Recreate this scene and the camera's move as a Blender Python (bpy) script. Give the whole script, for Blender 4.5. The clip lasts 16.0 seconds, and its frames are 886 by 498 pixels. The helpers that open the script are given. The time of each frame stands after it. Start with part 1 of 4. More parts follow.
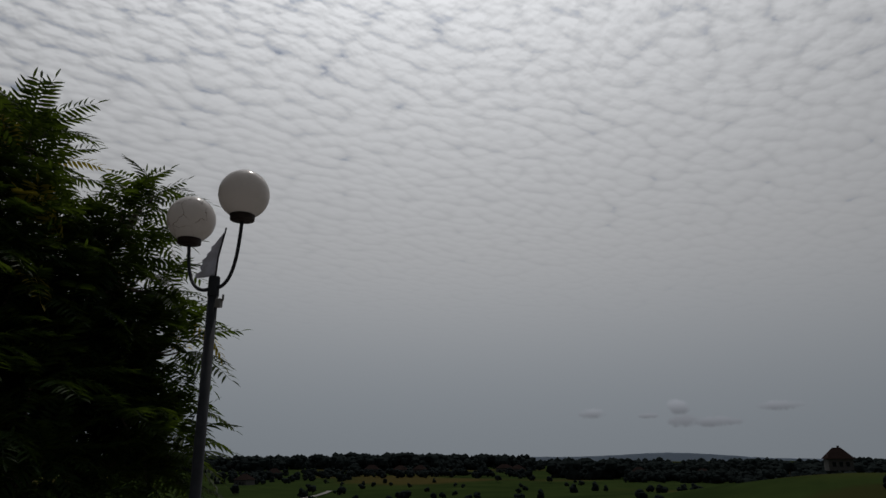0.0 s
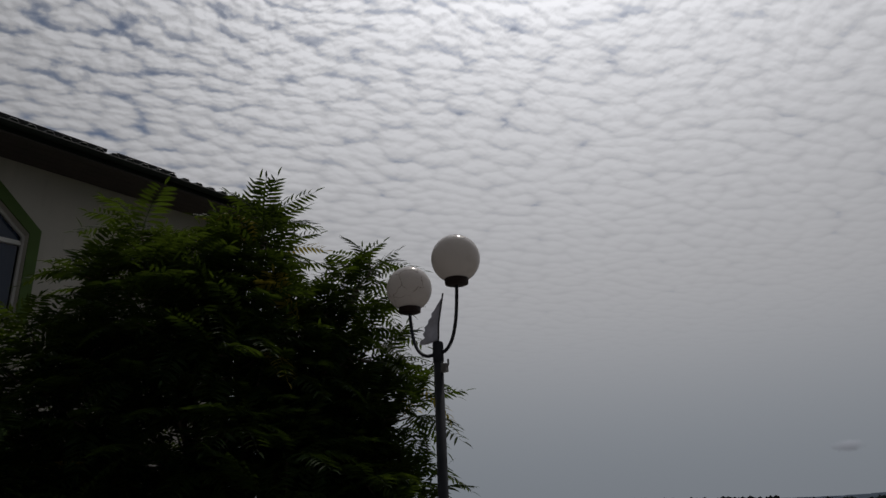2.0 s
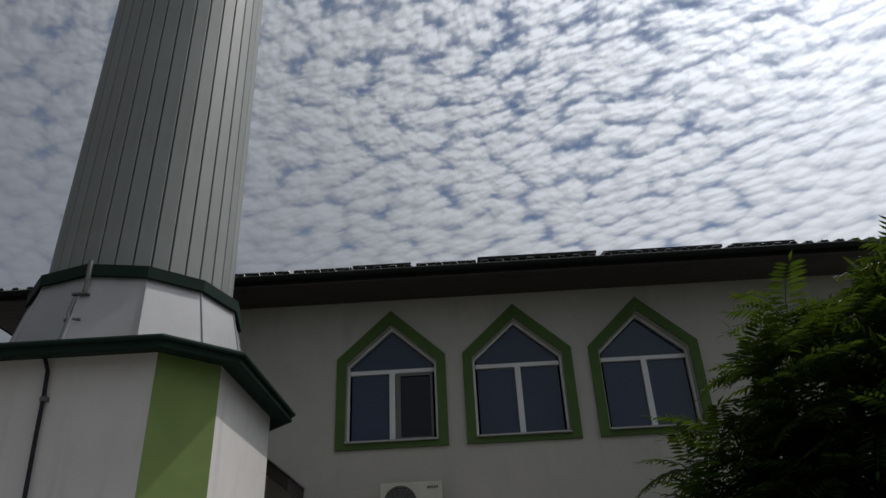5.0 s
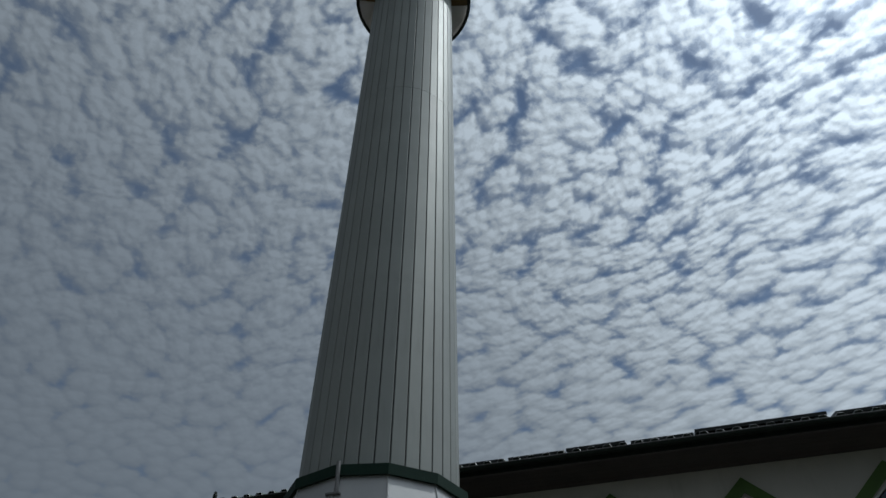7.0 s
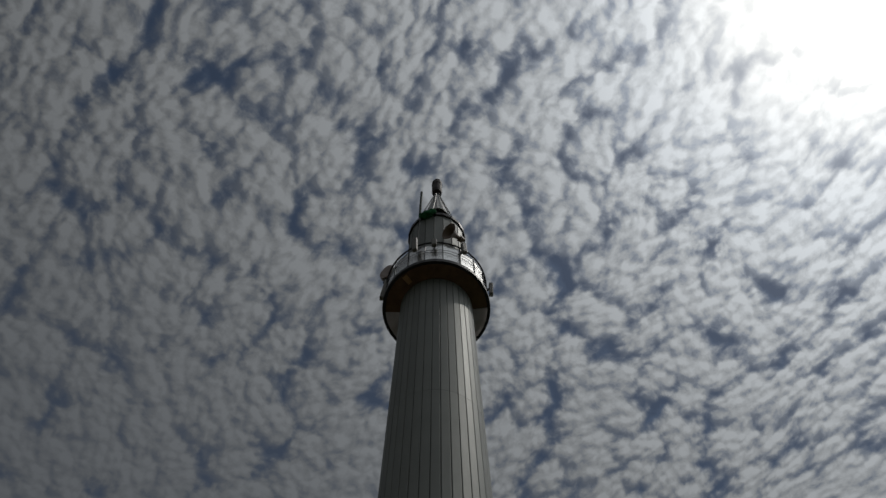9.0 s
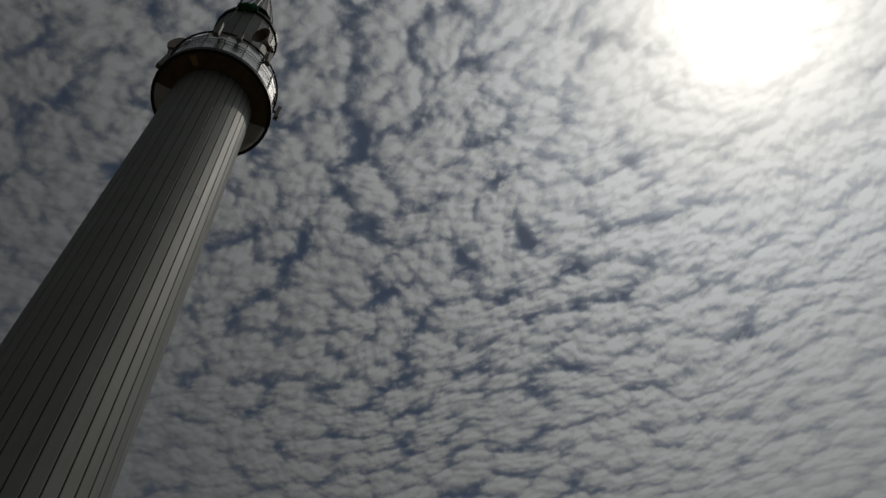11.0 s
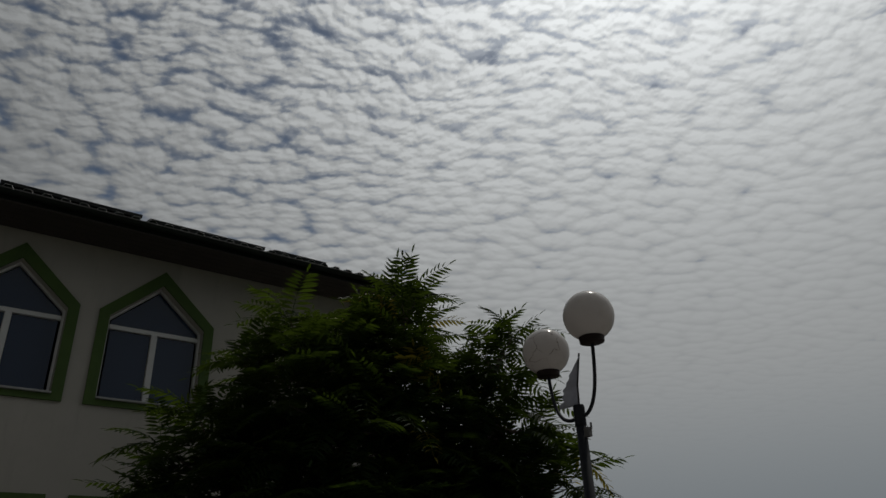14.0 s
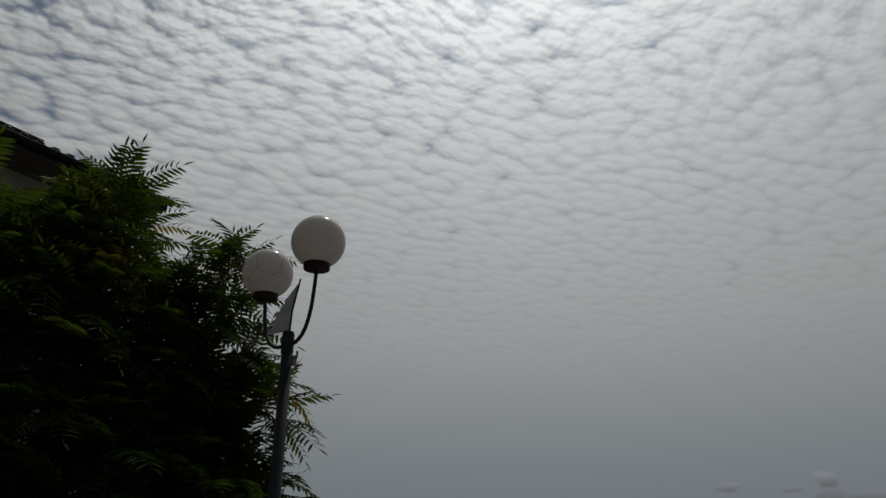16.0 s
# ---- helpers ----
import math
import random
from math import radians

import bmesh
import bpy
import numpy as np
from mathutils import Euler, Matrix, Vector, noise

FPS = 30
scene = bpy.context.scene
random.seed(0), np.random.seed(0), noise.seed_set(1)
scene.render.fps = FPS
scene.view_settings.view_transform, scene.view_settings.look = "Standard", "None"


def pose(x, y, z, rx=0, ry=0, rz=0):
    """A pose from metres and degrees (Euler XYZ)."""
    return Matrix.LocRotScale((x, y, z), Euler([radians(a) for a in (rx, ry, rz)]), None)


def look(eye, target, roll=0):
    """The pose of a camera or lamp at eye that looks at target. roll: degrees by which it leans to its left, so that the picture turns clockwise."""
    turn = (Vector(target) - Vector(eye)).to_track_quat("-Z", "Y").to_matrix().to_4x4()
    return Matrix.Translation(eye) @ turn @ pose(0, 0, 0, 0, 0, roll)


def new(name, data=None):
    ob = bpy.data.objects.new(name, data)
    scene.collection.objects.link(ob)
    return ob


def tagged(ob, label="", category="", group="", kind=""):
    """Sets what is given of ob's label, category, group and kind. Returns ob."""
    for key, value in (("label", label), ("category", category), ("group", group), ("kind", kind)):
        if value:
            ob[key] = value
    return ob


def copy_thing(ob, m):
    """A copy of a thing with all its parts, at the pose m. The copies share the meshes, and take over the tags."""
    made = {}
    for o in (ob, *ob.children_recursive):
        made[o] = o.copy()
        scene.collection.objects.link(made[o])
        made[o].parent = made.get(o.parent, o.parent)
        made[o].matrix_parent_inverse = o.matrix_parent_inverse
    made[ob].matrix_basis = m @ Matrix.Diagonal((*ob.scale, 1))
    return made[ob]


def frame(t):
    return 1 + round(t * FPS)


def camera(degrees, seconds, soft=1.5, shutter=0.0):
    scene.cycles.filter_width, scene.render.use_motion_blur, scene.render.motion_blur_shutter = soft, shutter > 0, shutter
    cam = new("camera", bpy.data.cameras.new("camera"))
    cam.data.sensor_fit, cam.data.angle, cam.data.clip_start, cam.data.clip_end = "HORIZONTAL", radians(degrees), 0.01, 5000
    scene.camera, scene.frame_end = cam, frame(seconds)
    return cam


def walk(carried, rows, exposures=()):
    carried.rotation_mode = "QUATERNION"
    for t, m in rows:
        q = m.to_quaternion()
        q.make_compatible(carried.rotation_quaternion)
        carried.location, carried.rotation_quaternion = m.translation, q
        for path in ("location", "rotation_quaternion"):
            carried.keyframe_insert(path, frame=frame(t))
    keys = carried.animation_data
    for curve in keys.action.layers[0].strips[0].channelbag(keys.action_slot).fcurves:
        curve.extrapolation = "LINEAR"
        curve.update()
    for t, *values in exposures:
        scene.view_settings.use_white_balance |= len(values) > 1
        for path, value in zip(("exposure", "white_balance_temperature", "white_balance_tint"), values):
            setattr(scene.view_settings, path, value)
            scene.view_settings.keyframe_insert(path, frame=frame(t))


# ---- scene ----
# The camera turns on the spot, held at arm's length at eye height.
cam = camera(63.83, 16.0)
PATH = [  # seconds, x, y, z, yaw, pitch, roll
    (0.0, -0.012, -0.035, 1.536, 22.67, 16.46, -0.22),
    (0.5, -0.038, 0.002, 1.574, 23.64, 16.86, -0.33),
    (1.0, -0.085, 0.022, 1.577, 26.48, 17.61, 0.38),
    (1.5, -0.115, 0.019, 1.592, 32.33, 18.78, -0.94),
    (2.0, -0.117, -0.028, 1.610, 39.36, 20.41, -2.33),
    (2.5, -0.108, -0.047, 1.617, 42.70, 21.30, -1.49),
    (3.0, -0.150, -0.064, 1.646, 47.14, 21.93, -1.85),
    (3.5, -0.183, -0.116, 1.656, 57.14, 23.04, -2.91),
    (4.0, -0.187, -0.144, 1.691, 68.33, 25.28, -5.39),
    (4.5, -0.163, -0.033, 1.728, 79.85, 28.79, -4.97),
    (5.0, -0.181, 0.027, 1.757, 91.33, 28.80, -2.78),
    (5.2, -0.191, -0.003, 1.794, 96.40, 29.36, -3.06),
    (5.7, -0.124, -0.058, 1.770, 104.67, 30.50, -1.60),
    (6.2, 0.035, -0.188, 1.694, 107.56, 33.48, -0.27),
    (6.8, 0.237, -0.344, 1.593, 107.56, 40.27, 0.53),
    (7.3, 0.324, -0.391, 1.548, 107.69, 49.24, -0.04),
    (7.5, 0.351, -0.369, 1.531, 108.14, 53.51, -0.55),
    (8.0, 0.357, -0.321, 1.473, 110.26, 59.50, -1.64),
    (8.2, 0.346, -0.311, 1.478, 111.60, 61.31, -1.07),
    (8.7, 0.313, -0.301, 1.517, 112.74, 65.69, -0.93),
    (9.2, 0.238, -0.294, 1.620, 110.89, 67.59, -0.37),
    (9.7, 0.153, -0.283, 1.729, 105.64, 66.89, -0.27),
    (10.3, 0.078, -0.253, 1.793, 94.23, 62.41, -2.02),
    (10.5, 0.032, -0.217, 1.805, 88.61, 59.97, -3.61),
    (11.0, -0.089, -0.090, 1.781, 77.41, 54.81, -5.78),
    (11.5, -0.068, -0.014, 1.731, 70.25, 48.80, -6.71),
    (12.0, 0.001, 0.034, 1.672, 66.70, 42.09, -6.53),
    (12.5, 0.049, 0.062, 1.613, 62.97, 38.48, -5.71),
    (13.0, 0.016, 0.081, 1.583, 58.97, 35.34, -4.21),
    (13.5, -0.008, 0.143, 1.570, 55.84, 31.29, -3.60),
    (14.0, -0.027, 0.182, 1.560, 52.85, 26.87, -2.61),
    (14.5, -0.032, 0.263, 1.542, 48.43, 23.50, -1.65),
    (15.0, -0.061, 0.356, 1.524, 43.96, 20.73, -0.73),
    (15.5, -0.097, 0.461, 1.525, 37.74, 20.42, 0.35),
    (16.0, -0.151, 0.544, 1.547, 32.02, 22.05, 0.09),
]
EXPOSURE = [  # seconds, stops, white balance
    (0.0, -1.0, 6550, 12), (1.5, -1.0, 6550, 14), (2.5, -1.02, 6550, 14), (3.5, -0.92, 6500, 12), (4.0, -0.7, 6400, 12), (4.5, -0.5, 6300, 12), (5.0, -0.3, 6200, 12),
    (5.2, -0.22, 6050, 11), (7.3, -0.66, 5700, 4), (7.5, -0.76, 5980, 6), (8.0, -1.03, 6250, 9), (10.3, -2.02, 6600, 9), (11.0, -2.12, 6650, 9), (12.0, -1.98, 6650, 9.5),
    (12.5, -1.65, 6600, 9), (13.0, -1.52, 6600, 9), (13.5, -1.42, 6600, 9), (14.5, -1.2, 6600, 8), (15.5, -1.08, 6600, 8), (16.0, -1.2, 6600, 8)]
walk(cam, [(t, pose(x, y, z, 90 + pitch, 0, yaw) @ pose(0, 0, 0, 0, 0, roll)) for t, x, y, z, yaw, pitch, roll in PATH], EXPOSURE)

# ---- light: a veiled midday sun behind a sheet of small puffy clouds ----
SUN = Vector((-0.199, 0.454, 0.868)).normalized()
sun_lamp = new("sun", bpy.data.lights.new("sun", "SUN"))
sun_lamp.data.energy, sun_lamp.data.angle, sun_lamp.data.color = 2.1, radians(1.2), (1.0, 0.95, 0.88)
sun_lamp.matrix_world = look(SUN * 60, (0, 0, 0))

world = bpy.data.worlds.new("sky")
scene.world = world
world.use_nodes = True
WT = world.node_tree
WT.nodes.clear()


def put(tree, kind):
    return tree.nodes.new(kind)


def feed(tree, socket, value):
    if isinstance(value, bpy.types.NodeSocket):
        tree.links.new(value, socket)
    else:
        socket.default_value = value


def calc(tree, op, *values, clamp=False):
    n = put(tree, "ShaderNodeMath")
    n.operation, n.use_clamp = op, clamp
    for s, v in zip(n.inputs, values):
        feed(tree, s, v)
    return n.outputs[0]


def vcalc(tree, op, a, b=None, scale=None):
    n = put(tree, "ShaderNodeVectorMath")
    n.operation = op
    feed(tree, n.inputs[0], a)
    if b is not None:
        feed(tree, n.inputs[1], b)
    if scale is not None:
        feed(tree, n.inputs[3], scale)
    return n.outputs["Value"] if op in ("DOT_PRODUCT", "LENGTH") else n.outputs[0]


def ramp(tree, value, lo, hi, to_lo=0.0, to_hi=1.0, smooth=True):
    n = put(tree, "ShaderNodeMapRange")
    n.interpolation_type = "SMOOTHSTEP" if smooth else "LINEAR"
    for s, v in zip(n.inputs[:5], (value, lo, hi, to_lo, to_hi)):
        feed(tree, s, v)
    return n.outputs[0]


def blend(tree, factor, a, b, mode="MIX"):
    n = put(tree, "ShaderNodeMix")
    n.data_type, n.blend_type = "RGBA", mode
    feed(tree, n.inputs[0], factor)
    feed(tree, n.inputs[6], a)
    feed(tree, n.inputs[7], b)
    return n.outputs[2]


def noisy(tree, vector, scale, detail=4.0, rough=0.55, distortion=0.0):
    n = put(tree, "ShaderNodeTexNoise")
    feed(tree, n.inputs["Vector"], vector)
    for key, v in (("Scale", scale), ("Detail", detail), ("Roughness", rough), ("Distortion", distortion)):
        n.inputs[key].default_value = v
    return n.outputs["Fac"], n.outputs["Color"]


def cells(tree, vector, scale, smooth=0.6, randomness=0.9):
    n = put(tree, "ShaderNodeTexVoronoi")
    n.feature, n.voronoi_dimensions = "SMOOTH_F1", "2D"
    feed(tree, n.inputs["Vector"], vector)
    n.inputs["Scale"].default_value, n.inputs["Smoothness"].default_value, n.inputs["Randomness"].default_value = scale, smooth, randomness
    return n.outputs["Distance"]


def build_sky():
    w = WT
    way = vcalc(w, "NORMALIZE", put(w, "ShaderNodeTexCoord").outputs["Generated"])
    axes = put(w, "ShaderNodeSeparateXYZ")
    feed(w, axes.inputs[0], way)
    x, y, z = axes.outputs
    # the layer is deep, so its puffs are less foreshortened low down than a flat sheet's
    up = calc(w, "ADD", calc(w, "MULTIPLY", calc(w, "MAXIMUM", z, 0.0), 0.9), 0.11)
    flat = put(w, "ShaderNodeCombineXYZ")
    feed(w, flat.inputs[0], calc(w, "DIVIDE", x, up))
    feed(w, flat.inputs[1], calc(w, "DIVIDE", y, up))
    sheet = flat.outputs[0]
    # the cloud sheet, seen from below: packed soft puffs with fluffy rims
    _, push = noisy(w, sheet, 2.4, 2.0)
    bent = vcalc(w, "ADD", sheet, vcalc(w, "SCALE", vcalc(w, "SUBTRACT", push, (0.5, 0.5, 0.5)), scale=0.12))
    _, curl = noisy(w, sheet, 40.0, 2.0, 0.5)
    bent = vcalc(w, "ADD", bent, vcalc(w, "SCALE", vcalc(w, "SUBTRACT", curl, (0.5, 0.5, 0.5)), scale=0.012))
    wide, _ = noisy(w, sheet, 1.3, 3.0, 0.55)
    clump, _ = noisy(w, sheet, 8.0, 2.0, 0.5)
    along = put(w, "ShaderNodeSeparateXYZ")
    feed(w, along.inputs[0], sheet)
    # the sheet is closed towards +y, opens in a band overhead, and thickens again beyond
    across = calc(w, "ADD", along.outputs[1], calc(w, "MULTIPLY", along.outputs[0], 0.45))
    closed = calc(w, "ADD", ramp(w, across, -0.18, 0.57, 0.41, 0.98), ramp(w, across, -0.9, -0.2, 0.24, 0.0))
    weather = calc(w, "ADD", closed, calc(w, "MULTIPLY", calc(w, "SUBTRACT", wide, 0.5), 0.4))
    weather = calc(w, "ADD", weather, calc(w, "MULTIPLY", calc(w, "SUBTRACT", clump, 0.5), 0.38))
    lump, _ = noisy(w, sheet, 17.0, 2.0, 0.5)
    weather = calc(w, "ADD", weather, calc(w, "MULTIPLY", calc(w, "SUBTRACT", lump, 0.5), 0.6))
    close = ramp(w, z, 0.3, 0.8, 0.18, 1.2)

    def rows(at):
        # the puffs lie in rows, drawn out along one heading
        own = put(w, "ShaderNodeCombineXYZ")
        feed(w, own.inputs[0], calc(w, "MULTIPLY", vcalc(w, "DOT_PRODUCT", at, (0.5, 0.866, 0)), 0.80))
        feed(w, own.inputs[1], calc(w, "MULTIPLY", vcalc(w, "DOT_PRODUCT", at, (-0.866, 0.5, 0)), 1.16))
        return own.outputs[0]

    def thickness(flat_at, detail):
        at = rows(flat_at)
        # soft domes, lobes on them, and a fleece over all
        big, small = cells(w, at, 21.0, 0.6, 1.0), cells(w, at, 50.0, 0.5, 1.0)
        fleece, _ = noisy(w, flat_at, 70.0, detail, 0.55)
        dome = calc(w, "MULTIPLY", calc(w, "POWER", calc(w, "MAXIMUM", big, 0.0), 1.6), 1.5)
        lobe = calc(w, "MULTIPLY", calc(w, "MULTIPLY", calc(w, "MAXIMUM", small, 0.0), 0.5), close)
        t = calc(w, "SUBTRACT", 0.98, calc(w, "ADD", dome, lobe))
        return calc(w, "ADD", t, calc(w, "MULTIPLY", calc(w, "MULTIPLY", calc(w, "SUBTRACT", fleece, 0.5), 0.66), close))

    here_thick = thickness(bent, 5.0)
    to_sun = Vector((SUN.x / SUN.z, SUN.y / SUN.z, 0))
    aim = vcalc(w, "NORMALIZE", vcalc(w, "SUBTRACT", tuple(to_sun), sheet))
    sunward = thickness(vcalc(w, "ADD", bent, vcalc(w, "SCALE", aim, scale=0.010)), 3.0)
    thick = calc(w, "ADD", here_thick, weather)
    cover = ramp(w, thick, -0.02, 0.84)
    # puffs are bright towards the sun and grey in the creases and on the far side
    slope = calc(w, "SUBTRACT", here_thick, sunward)
    shade = calc(w, "ADD", ramp(w, calc(w, "ADD", here_thick, calc(w, "MULTIPLY", weather, 0.4)), -0.05, 1.2, 0.76, 1.12), calc(w, "MULTIPLY", slope, ramp(w, z, 0.3, 0.8, 0.55, 0.7)))
    shade = calc(w, "ADD", shade, calc(w, "MULTIPLY", calc(w, "SUBTRACT", clump, 0.5), 0.2))
    shade = calc(w, "MINIMUM", calc(w, "MAXIMUM", shade, 0.6), 1.25)
    # haze swallows the sheet near the horizon
    clear = ramp(w, z, 0.10, 0.66, 0.0, 1.05)
    open_high = ramp(w, z, 0.12, 0.5)
    shade = calc(w, "ADD", 1.0, calc(w, "MULTIPLY", calc(w, "SUBTRACT", shade, 0.95), clear))
    # the closed side is smoother
    shade = calc(w, "ADD", 1.03, calc(w, "MULTIPLY", calc(w, "SUBTRACT", shade, 1.03), ramp(w, across, 0.0, 1.1, 1.08, 0.6)))
    cover = calc(w, "ADD", calc(w, "MULTIPLY", cover, open_high), calc(w, "SUBTRACT", 1.0, open_high))
    # thin high haze dulls the sheet on the side away from the sun
    dull = ramp(w, vcalc(w, "DOT_PRODUCT", way, (-0.5, -0.866, 0)), 0.35, 0.8, 1.0, 0.5)
    shade = calc(w, "ADD", 0.95, calc(w, "MULTIPLY", calc(w, "SUBTRACT", shade, 0.95), dull))
    cover = calc(w, "ADD", 0.68, calc(w, "MULTIPLY", calc(w, "SUBTRACT", cover, 0.68), dull))
    # the veiled sun
    angle = calc(w, "ARCCOSINE", calc(w, "MINIMUM", vcalc(w, "DOT_PRODUCT", way, tuple(SUN)), 0.99999))
    halo = calc(w, "MULTIPLY", 1.95, calc(w, "EXPONENT", calc(w, "MULTIPLY", angle, -4.0)))
    veil = calc(w, "ADD", 0.15, calc(w, "EXPONENT", calc(w, "MULTIPLY", angle, -1.4)))
    bloom = calc(w, "MULTIPLY", 3.6, calc(w, "EXPONENT", calc(w, "DIVIDE", angle, radians(-5.5))))
    core = calc(w, "MULTIPLY", 9.0, calc(w, "EXPONENT", calc(w, "MULTIPLY", calc(w, "POWER", calc(w, "DIVIDE", angle, radians(2.8)), 2.0), -1.0)))
    lit = calc(w, "ADD", calc(w, "ADD", calc(w, "ADD", veil, halo), bloom), core)
    # the glare round the sun washes the puffs out
    glare = ramp(w, angle, radians(4), radians(22), 0.35, 1.0)
    shade = calc(w, "ADD", 1.0, calc(w, "MULTIPLY", calc(w, "SUBTRACT", shade, 1.0), glare))
    cover = calc(w, "SUBTRACT", 1.0, calc(w, "MULTIPLY", calc(w, "SUBTRACT", 1.0, cover), glare))
    low = ramp(w, z, 0.0, 0.28, 0.88, 1.10)
    even = ramp(w, along.outputs[1], -0.6, 1.0, 0.74, 1.12)
    light = calc(w, "MULTIPLY", calc(w, "MULTIPLY", calc(w, "MULTIPLY", lit, even), shade), low)
    white = blend(w, ramp(w, z, 0.0, 0.3), (0.86, 0.975, 1.08, 1), (0.965, 1.0, 1.03, 1))
    white = blend(w, ramp(w, shade, 0.65, 1.0, 0.75, 0.0), white, (0.86, 0.96, 1.14, 1))
    white = blend(w, ramp(w, angle, radians(3), radians(18), 1.0, 0.0), white, (1.02, 1.0, 0.95, 1))
    cloud = blend(w, 1.0, white, light, "MULTIPLY")
    air = put(w, "ShaderNodeTexSky")
    air.sky_type, air.sun_disc = "NISHITA", False
    air.sun_elevation, air.sun_rotation = math.asin(SUN.z), math.atan2(SUN.x, SUN.y)
    blue = blend(w, 1.0, air.outputs[0], (0.05, 0.05, 0.05, 1), "MULTIPLY")
    blue = blend(w, 1.0, blue, blend(w, 1.0, (0.115, 0.155, 0.22, 1), light, "MULTIPLY"), "ADD")
    sky = blend(w, cover, blue, cloud)
    # small heaped clouds low over the hills
    for azimuth, height, wide_by, tall_by, gain in SMALL_CLOUDS:
        a = Vector((-math.sin(radians(azimuth)), math.cos(radians(azimuth)), 0))
        side = vcalc(w, "DOT_PRODUCT", way, (a.y, -a.x, 0))
        wob, _ = noisy(w, way, 60.0, 4.0)
        du = calc(w, "DIVIDE", side, radians(wide_by))
        dv = calc(w, "DIVIDE", calc(w, "SUBTRACT", z, math.sin(radians(height))), radians(tall_by))
        r = calc(w, "ADD", calc(w, "POWER", du, 2.0), calc(w, "POWER", dv, 2.0))
        r = calc(w, "ADD", r, calc(w, "MULTIPLY", calc(w, "SUBTRACT", wob, 0.5), 2.4))
        front = calc(w, "GREATER_THAN", vcalc(w, "DOT_PRODUCT", way, tuple(a)), 0.0)
        here = calc(w, "MULTIPLY", ramp(w, r, 0.15, 1.15, 1.0, 0.0), front)
        tone = calc(w, "MULTIPLY", light, ramp(w, dv, -0.9, 0.9, 0.66, gain))
        sky = blend(w, calc(w, "MULTIPLY", here, 0.9), sky, blend(w, 1.0, (0.90, 0.97, 1.08, 1), tone, "MULTIPLY"))
    back = put(w, "ShaderNodeBackground")
    feed(w, back.inputs[0], sky)
    back.inputs[1].default_value = 1.0
    w.links.new(back.outputs[0], put(w, "ShaderNodeOutputWorld").inputs[0])


SMALL_CLOUDS = [(11.2, 3.35, 1.1, 0.45, 1.25), (6.9, 3.1, 0.9, 0.25, 1.1), (4.8, 3.7, 0.9, 0.6, 1.25), (4.3, 2.65, 1.3, 0.5, 0.95), (2.3, 2.6, 1.7, 0.45, 1.1), (-2.2, 3.6, 1.5, 0.4, 1.15)]
build_sky()


# ---- materials ----
def material(name, color, rough=0.7, metal=0.0, vary=0.15, scale=6.0, fine=90.0, bump=0.15, stain=None, stain_amount=0.0, random_tone=0.0, specular=0.5):
    """A surface with broad and fine variation, optional stains, and a little relief."""
    m = bpy.data.materials.new(name)
    m.use_nodes = True
    t = m.node_tree
    b = t.nodes["Principled BSDF"]
    spot = put(t, "ShaderNodeTexCoord").outputs["Object"]
    broad, _ = noisy(t, spot, scale, 5.0, 0.6)
    grain, _ = noisy(t, spot, fine, 3.0, 0.6)
    tone = calc(t, "ADD", ramp(t, broad, 0.25, 0.75, 1.0 - vary, 1.0 + vary), calc(t, "MULTIPLY", calc(t, "SUBTRACT", grain, 0.5), vary * 0.9))
    if random_tone:
        own = put(t, "ShaderNodeObjectInfo").outputs["Random"]
        tone = calc(t, "MULTIPLY", tone, ramp(t, own, 0.0, 1.0, 1.0 - random_tone, 1.0 + random_tone, smooth=False))
    hue = blend(t, 1.0, (*color, 1), tone, "MULTIPLY")
    if stain:
        streak = put(t, "ShaderNodeMapping")
        streak.inputs["Scale"].default_value = (3.0, 3.0, 0.5)
        feed(t, streak.inputs["Vector"], spot)
        mark, _ = noisy(t, streak.outputs[0], 1.6, 6.0, 0.65, 0.4)
        hue = blend(t, ramp(t, mark, 0.5, 0.78, 0.0, stain_amount), hue, (*stain, 1))
    feed(t, b.inputs["Base Color"], hue)
    feed(t, b.inputs["Roughness"], ramp(t, grain, 0.2, 0.8, max(rough - 0.08, 0.02), min(rough + 0.08, 1.0)))
    b.inputs["Metallic"].default_value = metal
    b.inputs["Specular IOR Level"].default_value = specular
    if bump:
        relief = put(t, "ShaderNodeBump")
        relief.inputs["Strength"].default_value, relief.inputs["Distance"].default_value = bump, 0.01
        feed(t, relief.inputs["Height"], grain)
        feed(t, b.inputs["Normal"], relief.outputs[0])
    return m


